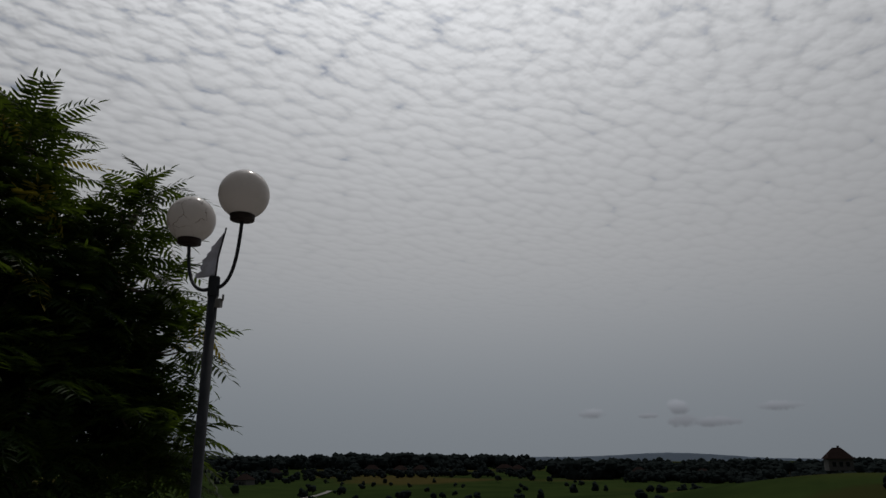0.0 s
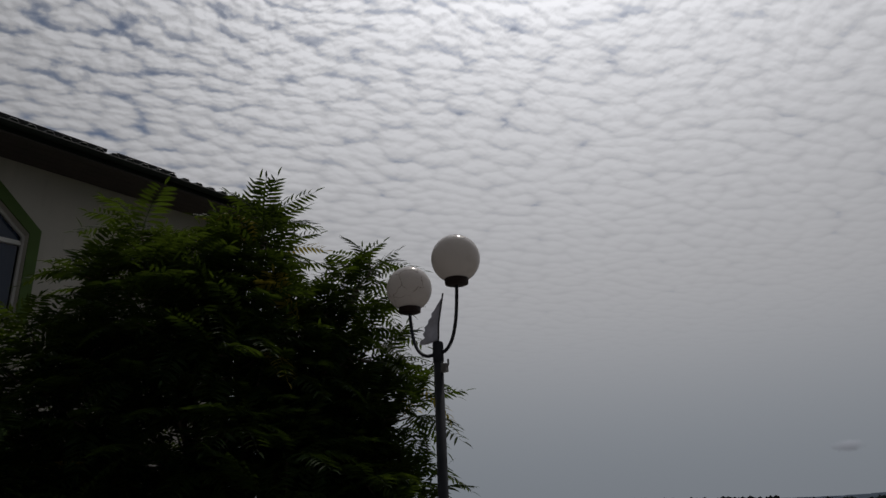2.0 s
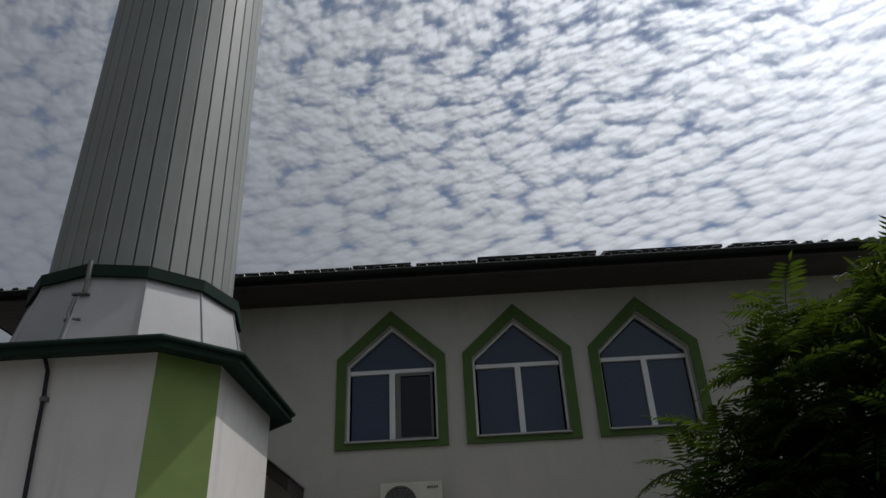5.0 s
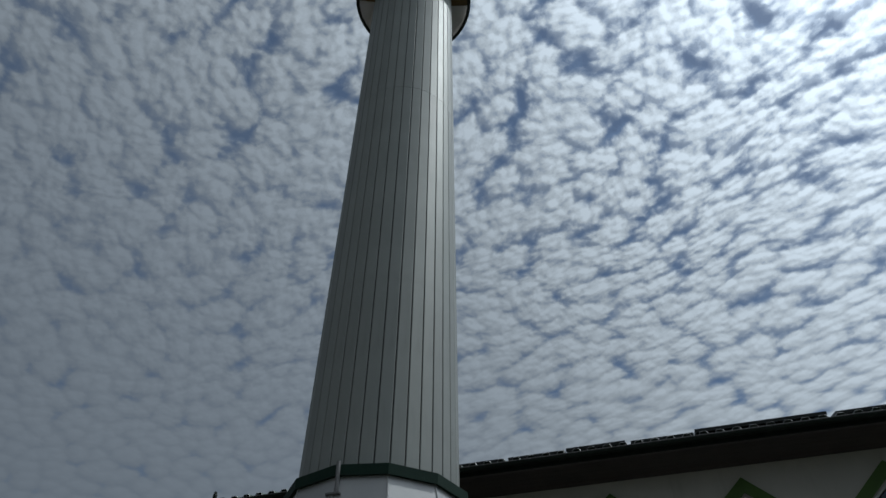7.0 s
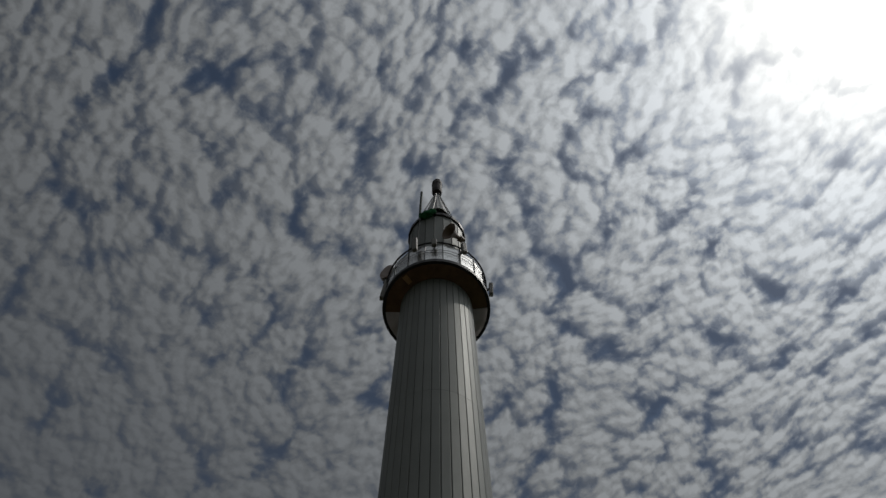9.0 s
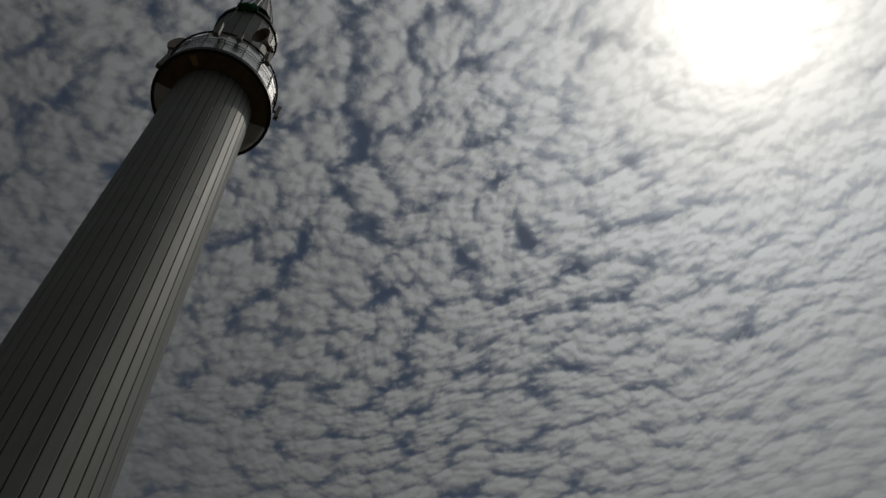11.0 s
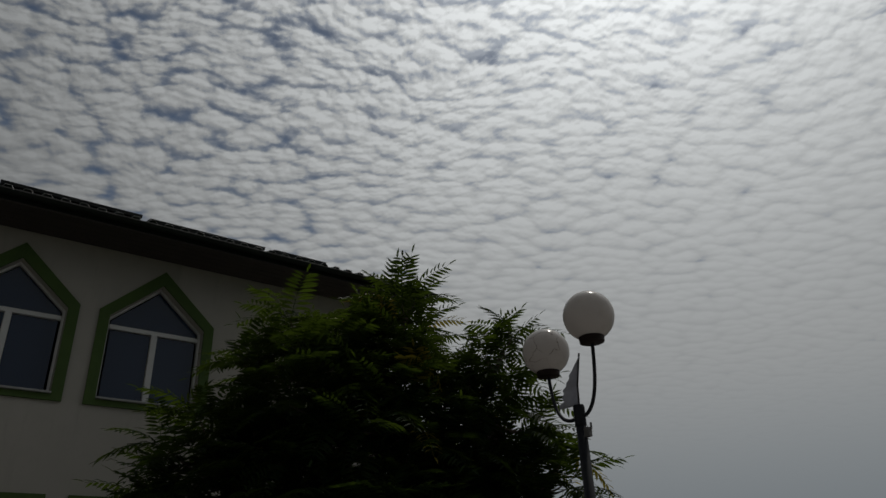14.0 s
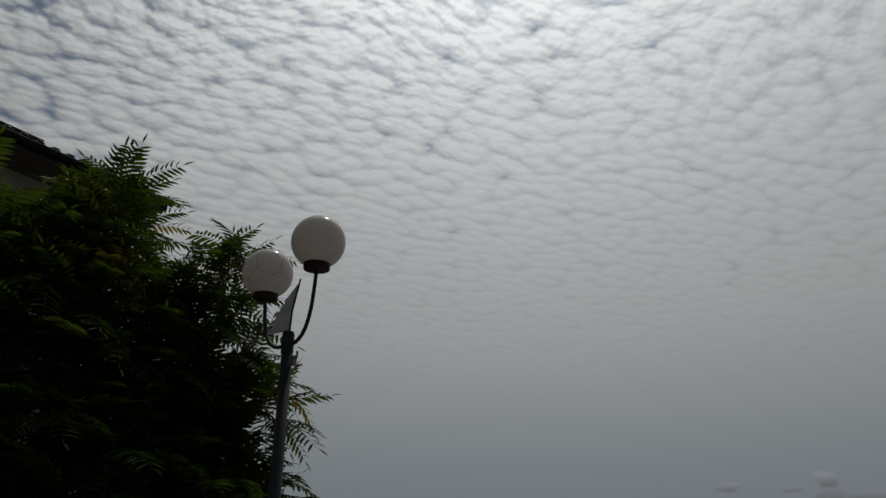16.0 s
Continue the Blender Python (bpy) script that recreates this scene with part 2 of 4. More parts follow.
def leaf_material(name, color, through_color, random_tone=0.25, gloss=0.35):
    """Leaves: a soft gloss above, and some light that comes through."""
    m = bpy.data.materials.new(name)
    m.use_nodes = True
    t = m.node_tree
    b = t.nodes["Principled BSDF"]
    out = t.nodes["Material Output"]
    geo = put(t, "ShaderNodeNewGeometry").outputs["Random Per Island"]
    spot = put(t, "ShaderNodeTexCoord").outputs["Object"]
    broad, _ = noisy(t, spot, 1.8, 3.0)
    tone = calc(t, "ADD", ramp(t, geo, 0.0, 1.0, 1 - random_tone, 1 + random_tone, smooth=False), calc(t, "MULTIPLY", calc(t, "SUBTRACT", broad, 0.5), 0.7))
    feed(t, b.inputs["Base Color"], blend(t, 1.0, (*color, 1), tone, "MULTIPLY"))
    b.inputs["Roughness"].default_value, b.inputs["Specular IOR Level"].default_value = 0.5 if gloss else 1.0, gloss
    thin = put(t, "ShaderNodeBsdfTranslucent")
    feed(t, thin.inputs[0], blend(t, 1.0, (*through_color, 1), tone, "MULTIPLY"))
    both = put(t, "ShaderNodeMixShader")
    both.inputs[0].default_value = 0.29
    t.links.new(b.outputs[0], both.inputs[1])
    t.links.new(thin.outputs[0], both.inputs[2])
    t.links.new(both.outputs[0], out.inputs[0])
    return m


def glass_material(name, tint, rough=0.03):
    m = bpy.data.materials.new(name)
    m.use_nodes = True
    b = m.node_tree.nodes["Principled BSDF"]
    b.inputs["Base Color"].default_value = (*tint, 1)
    b.inputs["Roughness"].default_value, b.inputs["Transmission Weight"].default_value, b.inputs["IOR"].default_value = rough, 0.25, 1.42
    return m


def opal_material(name, cracks=False, thinness=0.45):
    """White opal plastic: light passes through it, with a glossy skin and a few dirty hairline cracks."""
    m = bpy.data.materials.new(name)
    m.use_nodes = True
    t = m.node_tree
    b = t.nodes["Principled BSDF"]
    spot = put(t, "ShaderNodeTexCoord").outputs["Object"]
    dirt, _ = noisy(t, spot, 7.0, 5.0, 0.6)
    hue = blend(t, ramp(t, dirt, 0.45, 0.8, 0.0, 0.35), (0.66, 0.625, 0.60, 1), (0.45, 0.40, 0.36, 1))
    if cracks:
        net = put(t, "ShaderNodeTexVoronoi")
        net.feature = "DISTANCE_TO_EDGE"
        _, push = noisy(t, spot, 9.0, 4.0)
        feed(t, net.inputs["Vector"], vcalc(t, "ADD", spot, vcalc(t, "SCALE", push, scale=0.10)))
        net.inputs["Scale"].default_value = 7.5
        line = ramp(t, net.outputs["Distance"], 0.004, 0.02, 1.0, 0.0)
        patch, _ = noisy(t, spot, 4.0, 2.0)
        hue = blend(t, calc(t, "MULTIPLY", line, ramp(t, patch, 0.47, 0.57, 0.0, 0.85)), hue, (0.2, 0.15, 0.11, 1))
    feed(t, b.inputs["Base Color"], hue)
    b.inputs["Roughness"].default_value = 0.13
    thin = put(t, "ShaderNodeBsdfTranslucent")
    feed(t, thin.inputs[0], hue)
    both = put(t, "ShaderNodeMixShader")
    both.inputs[0].default_value = thinness
    t.links.new(b.outputs[0], both.inputs[1])
    t.links.new(thin.outputs[0], both.inputs[2])
    t.links.new(both.outputs[0], t.nodes["Material Output"].inputs[0])
    return m


plaster = material("cream_plaster", (0.435, 0.412, 0.368), 0.9, vary=0.06, scale=1.2, fine=160, bump=0.25, stain=(0.24, 0.22, 0.19), stain_amount=0.3)
base_plaster = material("white_plaster", (0.64, 0.61, 0.575), 0.88, vary=0.05, scale=1.4, fine=160, bump=0.25, stain=(0.40, 0.38, 0.35), stain_amount=0.4)
# darker copy of green_paint, with the shade on the window wall put in
shaded_surround_green = material("shaded_surround_green", (0.060, 0.110, 0.022), 0.8, vary=0.1, scale=3, fine=140, bump=0.2, stain=(0.05, 0.09, 0.02), stain_amount=0.4)
green_paint = material("green_paint", (0.165, 0.232, 0.058), 0.8, vary=0.08, scale=3, fine=140, bump=0.2, stain=(0.13, 0.22, 0.05), stain_amount=0.4)
white_pvc = material("white_pvc", (0.66, 0.66, 0.65), 0.4, vary=0.04, scale=4, fine=60, bump=0.03)
# darkened copy of white_pvc: the lower windows' shade is put into the colour
shaded_pvc = material("shaded_pvc", (0.15, 0.15, 0.14), 0.5, vary=0.08, scale=4, fine=60, bump=0.03)
grey_frame = material("grey_sash", (0.13, 0.125, 0.12), 0.5, vary=0.06, scale=6, bump=0.05)
dark_green = material("dark_green_sheet", (0.011, 0.026, 0.018), 0.72, specular=0.14, vary=0.14, scale=2.5, fine=60, bump=0.08, stain=(0.03, 0.04, 0.033), stain_amount=0.4)
gutter_dark = material("gutter_sheet", (0.011, 0.016, 0.012), 0.65, specular=0.2, vary=0.14, scale=2.5, fine=60, bump=0.08, stain=(0.03, 0.035, 0.03), stain_amount=0.4)
roof_green = material("roof_sheet", (0.025, 0.06, 0.035), 0.42, vary=0.15, scale=2.0, fine=70, bump=0.1, stain=(0.09, 0.10, 0.08), stain_amount=0.5)
soffit_brown = material("soffit_boards", (0.042, 0.033, 0.028), 0.75, vary=0.14, scale=3.0, fine=60, bump=0.15)
cladding = material("grey_cladding", (0.238, 0.244, 0.226), 0.55, metal=0.25, vary=0.06, scale=1.3, fine=45, bump=0.06, stain=(0.17, 0.165, 0.155), stain_amount=0.45, random_tone=0.1, specular=0.3)
# the seams' shadow is put into this near-black, for cores and drum lines
seam_dark = material("seam_shadow", (0.03, 0.03, 0.03), 0.8, vary=0.1)
zinc = material("zinc_sheet", (0.34, 0.335, 0.33), 0.45, metal=0.25, vary=0.07, scale=2.0, fine=50, bump=0.08, stain=(0.30, 0.29, 0.27), stain_amount=0.6)
rail_white = material("rail_sheet", (0.74, 0.735, 0.72), 0.27, metal=0.8, vary=0.05, scale=3.0, fine=40, bump=0.04)
pale_sheet = opal_material("floor_sheet", thinness=0.7)
new_wood = material("new_board", (0.45, 0.27, 0.13), 0.8, vary=0.15, scale=5.0, fine=60, bump=0.15)
rust_wood = material("underside_boards", (0.17, 0.095, 0.05), 0.8, vary=0.25, scale=4.0, fine=40, bump=0.2, stain=(0.08, 0.05, 0.03), stain_amount=0.6)
black_iron = material("black_iron", (0.025, 0.022, 0.022), 0.5, metal=0.4, vary=0.15, scale=8, bump=0.1)
post_grey = material("painted_post", (0.026, 0.028, 0.033), 0.7, metal=0.0, specular=0.1, vary=0.2, scale=9, fine=120, bump=0.15, stain=(0.07, 0.055, 0.045), stain_amount=0.3)
opal = opal_material("opal_globe")
opal_cracked = opal_material("cracked_opal_globe", True)
base_brown = material("lamp_holder", (0.022, 0.013, 0.011), 0.6, specular=0.2, vary=0.2, scale=14, bump=0.1)
cloth = material("weathered_cloth", (0.48, 0.48, 0.55), 0.9, vary=0.18, scale=9, fine=220, bump=0.4)
steel = material("galvanised_pipe", (0.17, 0.165, 0.16), 0.5, metal=0.6, vary=0.2, scale=7, bump=0.1)
ac_white = material("unit_casing", (0.47, 0.45, 0.385), 0.45, vary=0.05, scale=5, bump=0.04, stain=(0.4, 0.36, 0.3), stain_amount=0.3)
# near-black that paints the shade inside the fan opening
fan_dark = material("fan_shade_disc", (0.035, 0.034, 0.03), 0.6, vary=0.1, scale=9, bump=0.05)
ac_dark = material("unit_grille", (0.09, 0.09, 0.09), 0.55, vary=0.1, scale=9, bump=0.05)
logo_dark = material("logo_print", (0.05, 0.035, 0.035), 0.5, vary=0.05, bump=0)
solar = material("solar_cells", (0.014, 0.017, 0.030), 0.16, vary=0.1, scale=5, fine=30, bump=0)
alu = material("aluminium_edge", (0.035, 0.035, 0.037), 0.45, metal=0.4, vary=0.05, bump=0.02)
pane_blue = glass_material("blue_glass", (0.045, 0.07, 0.125))
pane_dark = glass_material("dark_glass", (0.012, 0.014, 0.022))
net_green = material("green_net", (0.02, 0.16, 0.06), 0.9, vary=0.3, scale=20, bump=0.3)
sheet_white = material("white_sheet", (0.60, 0.60, 0.60), 0.7, vary=0.08, scale=8, bump=0.1)
speaker_grey = material("speaker_casing", (0.22, 0.20, 0.18), 0.6, vary=0.12, scale=9, bump=0.08)
horn_tan = material("horn_casing", (0.26, 0.18, 0.14), 0.5, vary=0.15, scale=9, bump=0.1)
bark = material("bark", (0.10, 0.075, 0.055), 0.9, vary=0.3, scale=8, fine=60, bump=0.6)
leaf_green = leaf_material("leaf_green", (0.011, 0.024, 0.007), (0.085, 0.130, 0.012), gloss=0.04)
leaf_yellow = leaf_material("leaf_yellow", (0.26, 0.21, 0.025), (0.34, 0.28, 0.03))
# lighter and bluer than leaves: the distance haze is put into the colour
wood_far = leaf_material("hazed_foliage", (0.020, 0.026, 0.026), (0.016, 0.026, 0.020), gloss=0.0)
paving = material("paving", (0.19, 0.18, 0.17), 0.85, vary=0.15, scale=0.7, fine=40, bump=0.3, stain=(0.10, 0.095, 0.09), stain_amount=0.4)
# pale blue base colour stands in for the haze before the mountains
far_blue = material("hazed_hills", (0.40, 0.48, 0.58), 0.95, vary=0.06, scale=0.002, fine=0.02, bump=0)
house_white = material("house_wall", (0.07, 0.068, 0.064), 0.9, vary=0.08, scale=0.8, fine=10, bump=0.1)
house_roof = material("house_roof", (0.020, 0.014, 0.013), 1.0, specular=0.0, vary=0.2, scale=1.5, fine=12, bump=0.2)
path_pale = material("gravel_track", (0.11, 0.105, 0.095), 0.9, vary=0.15, scale=0.4, fine=6, bump=0.2)


def ground_material():
    m = bpy.data.materials.new("meadow")
    m.use_nodes = True
    t = m.node_tree
    b = t.nodes["Principled BSDF"]
    spot = put(t, "ShaderNodeTexCoord").outputs["Object"]
    fields, _ = noisy(t, spot, 0.006, 2.0, 0.5)
    patches, _ = noisy(t, spot, 0.05, 5.0, 0.6)
    blades, _ = noisy(t, spot, 2.5, 4.0, 0.7)
    hue = blend(t, ramp(t, patches, 0.3, 0.7), (0.010, 0.019, 0.006, 1), (0.024, 0.038, 0.011, 1))
    hue = blend(t, ramp(t, fields, 0.52, 0.62, 0.0, 0.85), hue, (0.060, 0.040, 0.016, 1))
    # a ploughed field below the farmhouse
    off = vcalc(t, "LENGTH", vcalc(t, "SUBTRACT", spot, (38.0, 150.0, -8.0)))
    edge = calc(t, "ADD", off, calc(t, "MULTIPLY", patches, 30.0))
    hue = blend(t, ramp(t, edge, 58.0, 66.0, 0.8, 0.0), hue, (0.026, 0.020, 0.009, 1))
    hue = blend(t, 0.35, hue, blend(t, blades, (0.006, 0.013, 0.004, 1), (0.034, 0.046, 0.014, 1)))
    feed(t, b.inputs["Base Color"], hue)
    b.inputs["Roughness"].default_value, b.inputs["Specular IOR Level"].default_value = 1.0, 0.0
    return m


meadow = ground_material()


# ---- mesh helpers ----
def mesh_object(name, bm, mat, parent=None, label="", smooth=False):
    me = bpy.data.meshes.new(name)
    bmesh.ops.recalc_face_normals(bm, faces=bm.faces[:])
    for fc in bm.faces:
        fc.smooth = smooth
    bm.to_mesh(me)
    bm.free()
    me.materials.append(mat)
    ob = new(name, me)
    ob.parent = parent
    return tagged(ob, label)


def part(name, bm, mat, parent, label="", smooth=False):
    return mesh_object(name, bm, mat, parent, label, smooth)


def thing(name, label, category, at=(0, 0, 0), group="", kind=""):
    ob = new(name)
    ob.location = at
    return tagged(ob, label, category, group, kind)


def box(lo, hi, bevel=0.0, bm=None):
    own = bmesh.new()
    bmesh.ops.create_cube(own, size=1.0)
    lo, hi = Vector(lo), Vector(hi)
    for v in own.verts:
        v.co = Vector([(a + b) / 2 + c * (b - a) for a, b, c in zip(lo, hi, v.co)])
    if bevel:
        bmesh.ops.bevel(own, geom=own.edges[:], offset=bevel, segments=2, affect="EDGES", profile=0.5)
    return merged(bm, own)


def merged(bm, own):
    if bm is None:
        return own
    me = bpy.data.meshes.new("tmp")
    own.to_mesh(me)
    own.free()
    bm.from_mesh(me)
    bpy.data.meshes.remove(me)
    return bm


def lathe(profile, steps=32, bm=None, centre=(0, 0), phase=0.0, closed=False):
    """Turns rows of (radius, z) round the z axis."""
    own = bmesh.new()
    rings = []
    for r, z in profile:
        rings.append([own.verts.new((centre[0] + max(r, 1e-4) * math.cos(phase + 2 * math.pi * k / steps), centre[1] + max(r, 1e-4) * math.sin(phase + 2 * math.pi * k / steps), z)) for k in range(steps)])
    pairs = list(zip(rings, rings[1:])) + ([(rings[-1], rings[0])] if closed else [])
    for a, b in pairs:
        for k in range(steps):
            own.faces.new((a[k], a[(k + 1) % steps], b[(k + 1) % steps], b[k]))
    return merged(bm, own)


def tube(points, radius, sides=8, bm=None, ends=True):
    """A round bar along points; radius is one number or one a point."""
    own = bmesh.new()
    pts = [Vector(p) for p in points]
    radii = radius if isinstance(radius, (list, tuple)) else [radius] * len(pts)
    rings, last = [], None
    for i, p in enumerate(pts):
        ahead = (pts[min(i + 1, len(pts) - 1)] - pts[max(i - 1, 0)]).normalized()
        side = last - ahead * last.dot(ahead) if last is not None else ahead.orthogonal()
        side.normalize()
        last = side
        other = ahead.cross(side)
        rings.append([own.verts.new(p + radii[i] * (math.cos(2 * math.pi * k / sides) * side + math.sin(2 * math.pi * k / sides) * other)) for k in range(sides)])
    for a, b in zip(rings, rings[1:]):
        for k in range(sides):
            own.faces.new((a[k], a[(k + 1) % sides], b[(k + 1) % sides], b[k]))
    if ends:
        own.faces.new(rings[0])
        own.faces.new(rings[-1])
    return merged(bm, own)


def prism(outline, lo, hi, axis="z", bm=None):
    """A flat outline carried from lo to hi along an axis. Outline rows: (x, y) for z, (y, z) for x."""
    own = bmesh.new()
    place = (lambda a, b, c: (a, b, c)) if axis == "z" else (lambda a, b, c: (c, a, b))
    low = [own.verts.new(place(a, b, lo)) for a, b in outline]
    high = [own.verts.new(place(a, b, hi)) for a, b in outline]
    n = len(outline)
    own.faces.new(low)
    own.faces.new(high)
    for k in range(n):
        own.faces.new((low[k], low[(k + 1) % n], high[(k + 1) % n], high[k]))
    return merged(bm, own)


def ring_prism(outer, inner, lo, hi, bm=None):
    """A frame between two outlines of (y, z) with equal counts, from x = lo to hi."""
    own = bmesh.new()
    n = len(outer)
    rows = [[own.verts.new((x, a, b)) for a, b in o] for x in (lo, hi) for o in (outer, inner)]
    ol, il, oh, ih = rows
    for k in range(n):
        j = (k + 1) % n
        for quad in ((ol[k], ol[j], il[j], il[k]), (oh[k], oh[j], ih[j], ih[k]), (ol[k], ol[j], oh[j], oh[k]), (il[k], il[j], ih[j], ih[k])):
            own.faces.new(quad)
    return merged(bm, own)


def pierced_wall(y0, y1, z0, z1, holes, x_front, thickness):
    """A wall in the plane x = x_front with openings that go through."""
    bm = bmesh.new()
    for loop in [[(y0, z0), (y1, z0), (y1, z1), (y0, z1)]] + holes:
        vs = [bm.verts.new((x_front, a, b)) for a, b in loop]
        for k in range(len(vs)):
            bm.edges.new((vs[k], vs[(k + 1) % len(vs)]))
    bmesh.ops.triangle_fill(bm, use_beauty=True, use_dissolve=False, edges=bm.edges[:])
    made = bmesh.ops.extrude_face_region(bm, geom=bm.faces[:])
    bmesh.ops.translate(bm, vec=(-thickness, 0, 0), verts=[g for g in made["geom"] if isinstance(g, bmesh.types.BMVert)])
    return bm


# ---- the land ----
def land_height(x, y):
    """The camera's hilltop, a shallow valley, and low ridges beyond."""
    r = math.hypot(x, y)
    az = math.degrees(math.atan2(-x, y))
    drop = min(max((r - 24) / 130, 0), 1)
    drop = drop * drop * (3 - 2 * drop)
    z = -11.5 * drop
    rise = min(max((r - 330) / 600, 0), 1)
    z += 5.5 * rise * rise * (3 - 2 * rise) * drop
    z += drop * (2.0 * noise.noise((x * 0.006, y * 0.006, 3.1)) + 1.1 * noise.noise((x * 0.013, y * 0.013, 5.2)) + 0.5 * noise.noise((x * 0.02, y * 0.02, 7.7)))
    # the slope under the near farmhouse
    d = math.hypot((x - 26) * 0.9, y - 222)
    z += 9.6 * math.exp(-((d / 48) ** 2)) * drop
    z += 2.6 * math.exp(-(((az - 27) / 7) ** 2)) * math.exp(-(((r - 760) / 200) ** 2))
    far = min(max((r - 1100) / 900, 0), 1)
    return z - 9 * far


def build_ground():
    bm = bmesh.new()
    radii = [0, 6, 12, 18, 24, 30, 38, 48, 60, 75, 92, 112, 135, 160, 185, 210, 240, 275, 315, 360, 410, 470, 540, 620, 700, 790, 880, 980, 1100, 1300, 1600, 2000, 2600, 3400, 4600]
    steps = 180
    rows = []
    for r in radii[1:]:
        rows.append([bm.verts.new((r * math.cos(2 * math.pi * k / steps), r * math.sin(2 * math.pi * k / steps), land_height(r * math.cos(2 * math.pi * k / steps), r * math.sin(2 * math.pi * k / steps)))) for k in range(steps)])
    mid = bm.verts.new((0, 0, 0))
    for k in range(steps):
        bm.faces.new((mid, rows[0][k], rows[0][(k + 1) % steps]))
    for a, b in zip(rows, rows[1:]):
        for k in range(steps):
            bm.faces.new((a[k], b[k], b[(k + 1) % steps], a[(k + 1) % steps]))
    tagged(mesh_object("ground", bm, meadow, smooth=True), "rolling green meadow land with brown fields", "ground", kind="structure")
    yard = [(-20.5, -12), (3.5, -12), (7, -4), (7, 9), (-1, 13), (-20.5, 13)]
    tagged(mesh_object("pavement", prism(yard, -0.05, 0.012), paving), "grey paved yard round the building", "pavement", kind="structure")
    # the track down in the valley
    bm = bmesh.new()
    last = None
    for k in range(26):
        u = k / 25
        r = 150 + 190 * u
        az = radians(34.4 + 1.6 * math.sin(u * 5) - 1.5 * u)
        for_x, for_y = -math.sin(az) * r, math.cos(az) * r
        sx, sy = math.cos(az) * 1.2, math.sin(az) * 1.2
        now = [bm.verts.new((for_x + s * sx, for_y + s * sy, land_height(for_x + s * sx, for_y + s * sy) + 0.25)) for s in (-1, 1)]
        if last:
            bm.faces.new((last[0], last[1], now[1], now[0]))
        last = now
    tagged(mesh_object("road", bm, path_pale), "pale gravel track across the meadow", "road", kind="structure")
    # mountains, with the distance haze put into their blue colour
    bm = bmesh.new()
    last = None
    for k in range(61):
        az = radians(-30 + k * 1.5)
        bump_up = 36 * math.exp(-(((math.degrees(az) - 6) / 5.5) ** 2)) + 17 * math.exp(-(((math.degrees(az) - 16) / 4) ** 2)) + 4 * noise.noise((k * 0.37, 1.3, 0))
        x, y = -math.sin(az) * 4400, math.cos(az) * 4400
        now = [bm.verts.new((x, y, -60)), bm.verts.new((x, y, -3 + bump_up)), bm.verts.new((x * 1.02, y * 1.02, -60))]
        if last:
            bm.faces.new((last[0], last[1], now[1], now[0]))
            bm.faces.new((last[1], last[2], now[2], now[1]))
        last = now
    tagged(mesh_object("backdrop", bm, far_blue, smooth=True), "mountains on the horizon with haze painted in blue", "mountains", kind="structure")


build_ground()


# ---- the two-storey building ----
WX = -9.6      # front wall
GUTTER = -8.86
Y0, Y1 = -6.42, 6.15
UPPER = [-0.99, 0.76, 2.51]
LOWER = [-0.95, 0.80, 2.55]


def pointed(c, half, bottom, shoulder, apex):
    return [(c - half, bottom), (c + half, bottom), (c + half, shoulder), (c, apex), (c - half, shoulder)]


def squared(c, half, bottom, top):
    return [(c - half, bottom), (c + half, bottom), (c + half, top), (c - half, top)]


building = thing("building", "two-storey cream plastered building with green pointed windows", "building")


def build_walls():
    holes = [pointed(c, 0.622, 4.075, 5.19, 5.745) for c in UPPER] + [squared(c, 0.62, 1.42, 2.80) for c in LOWER]
    part("front_wall", pierced_wall(Y0, Y1, 0.0, 6.13, holes, WX, 0.30), plaster, building)
    bm = box((-19.6, Y0, 0), (-19.3, Y1, 6.13))
    box((-19.3, Y0, 0), (WX - 0.302, Y0 + 0.3, 6.13), bm=bm)
    box((-19.3, Y1 - 0.3, 0), (WX - 0.302, Y1, 6.13), bm=bm)
    part("side_wall", bm, plaster, building)
    part("upper_floor", box((-19.29, Y0 + 0.31, 3.0), (WX - 0.31, Y1 - 0.31, 3.3)), paving, building)
    part("ceiling", box((-19.29, Y0 + 0.31, 5.95), (WX - 0.31, Y1 - 0.31, 6.1)), paving, building)


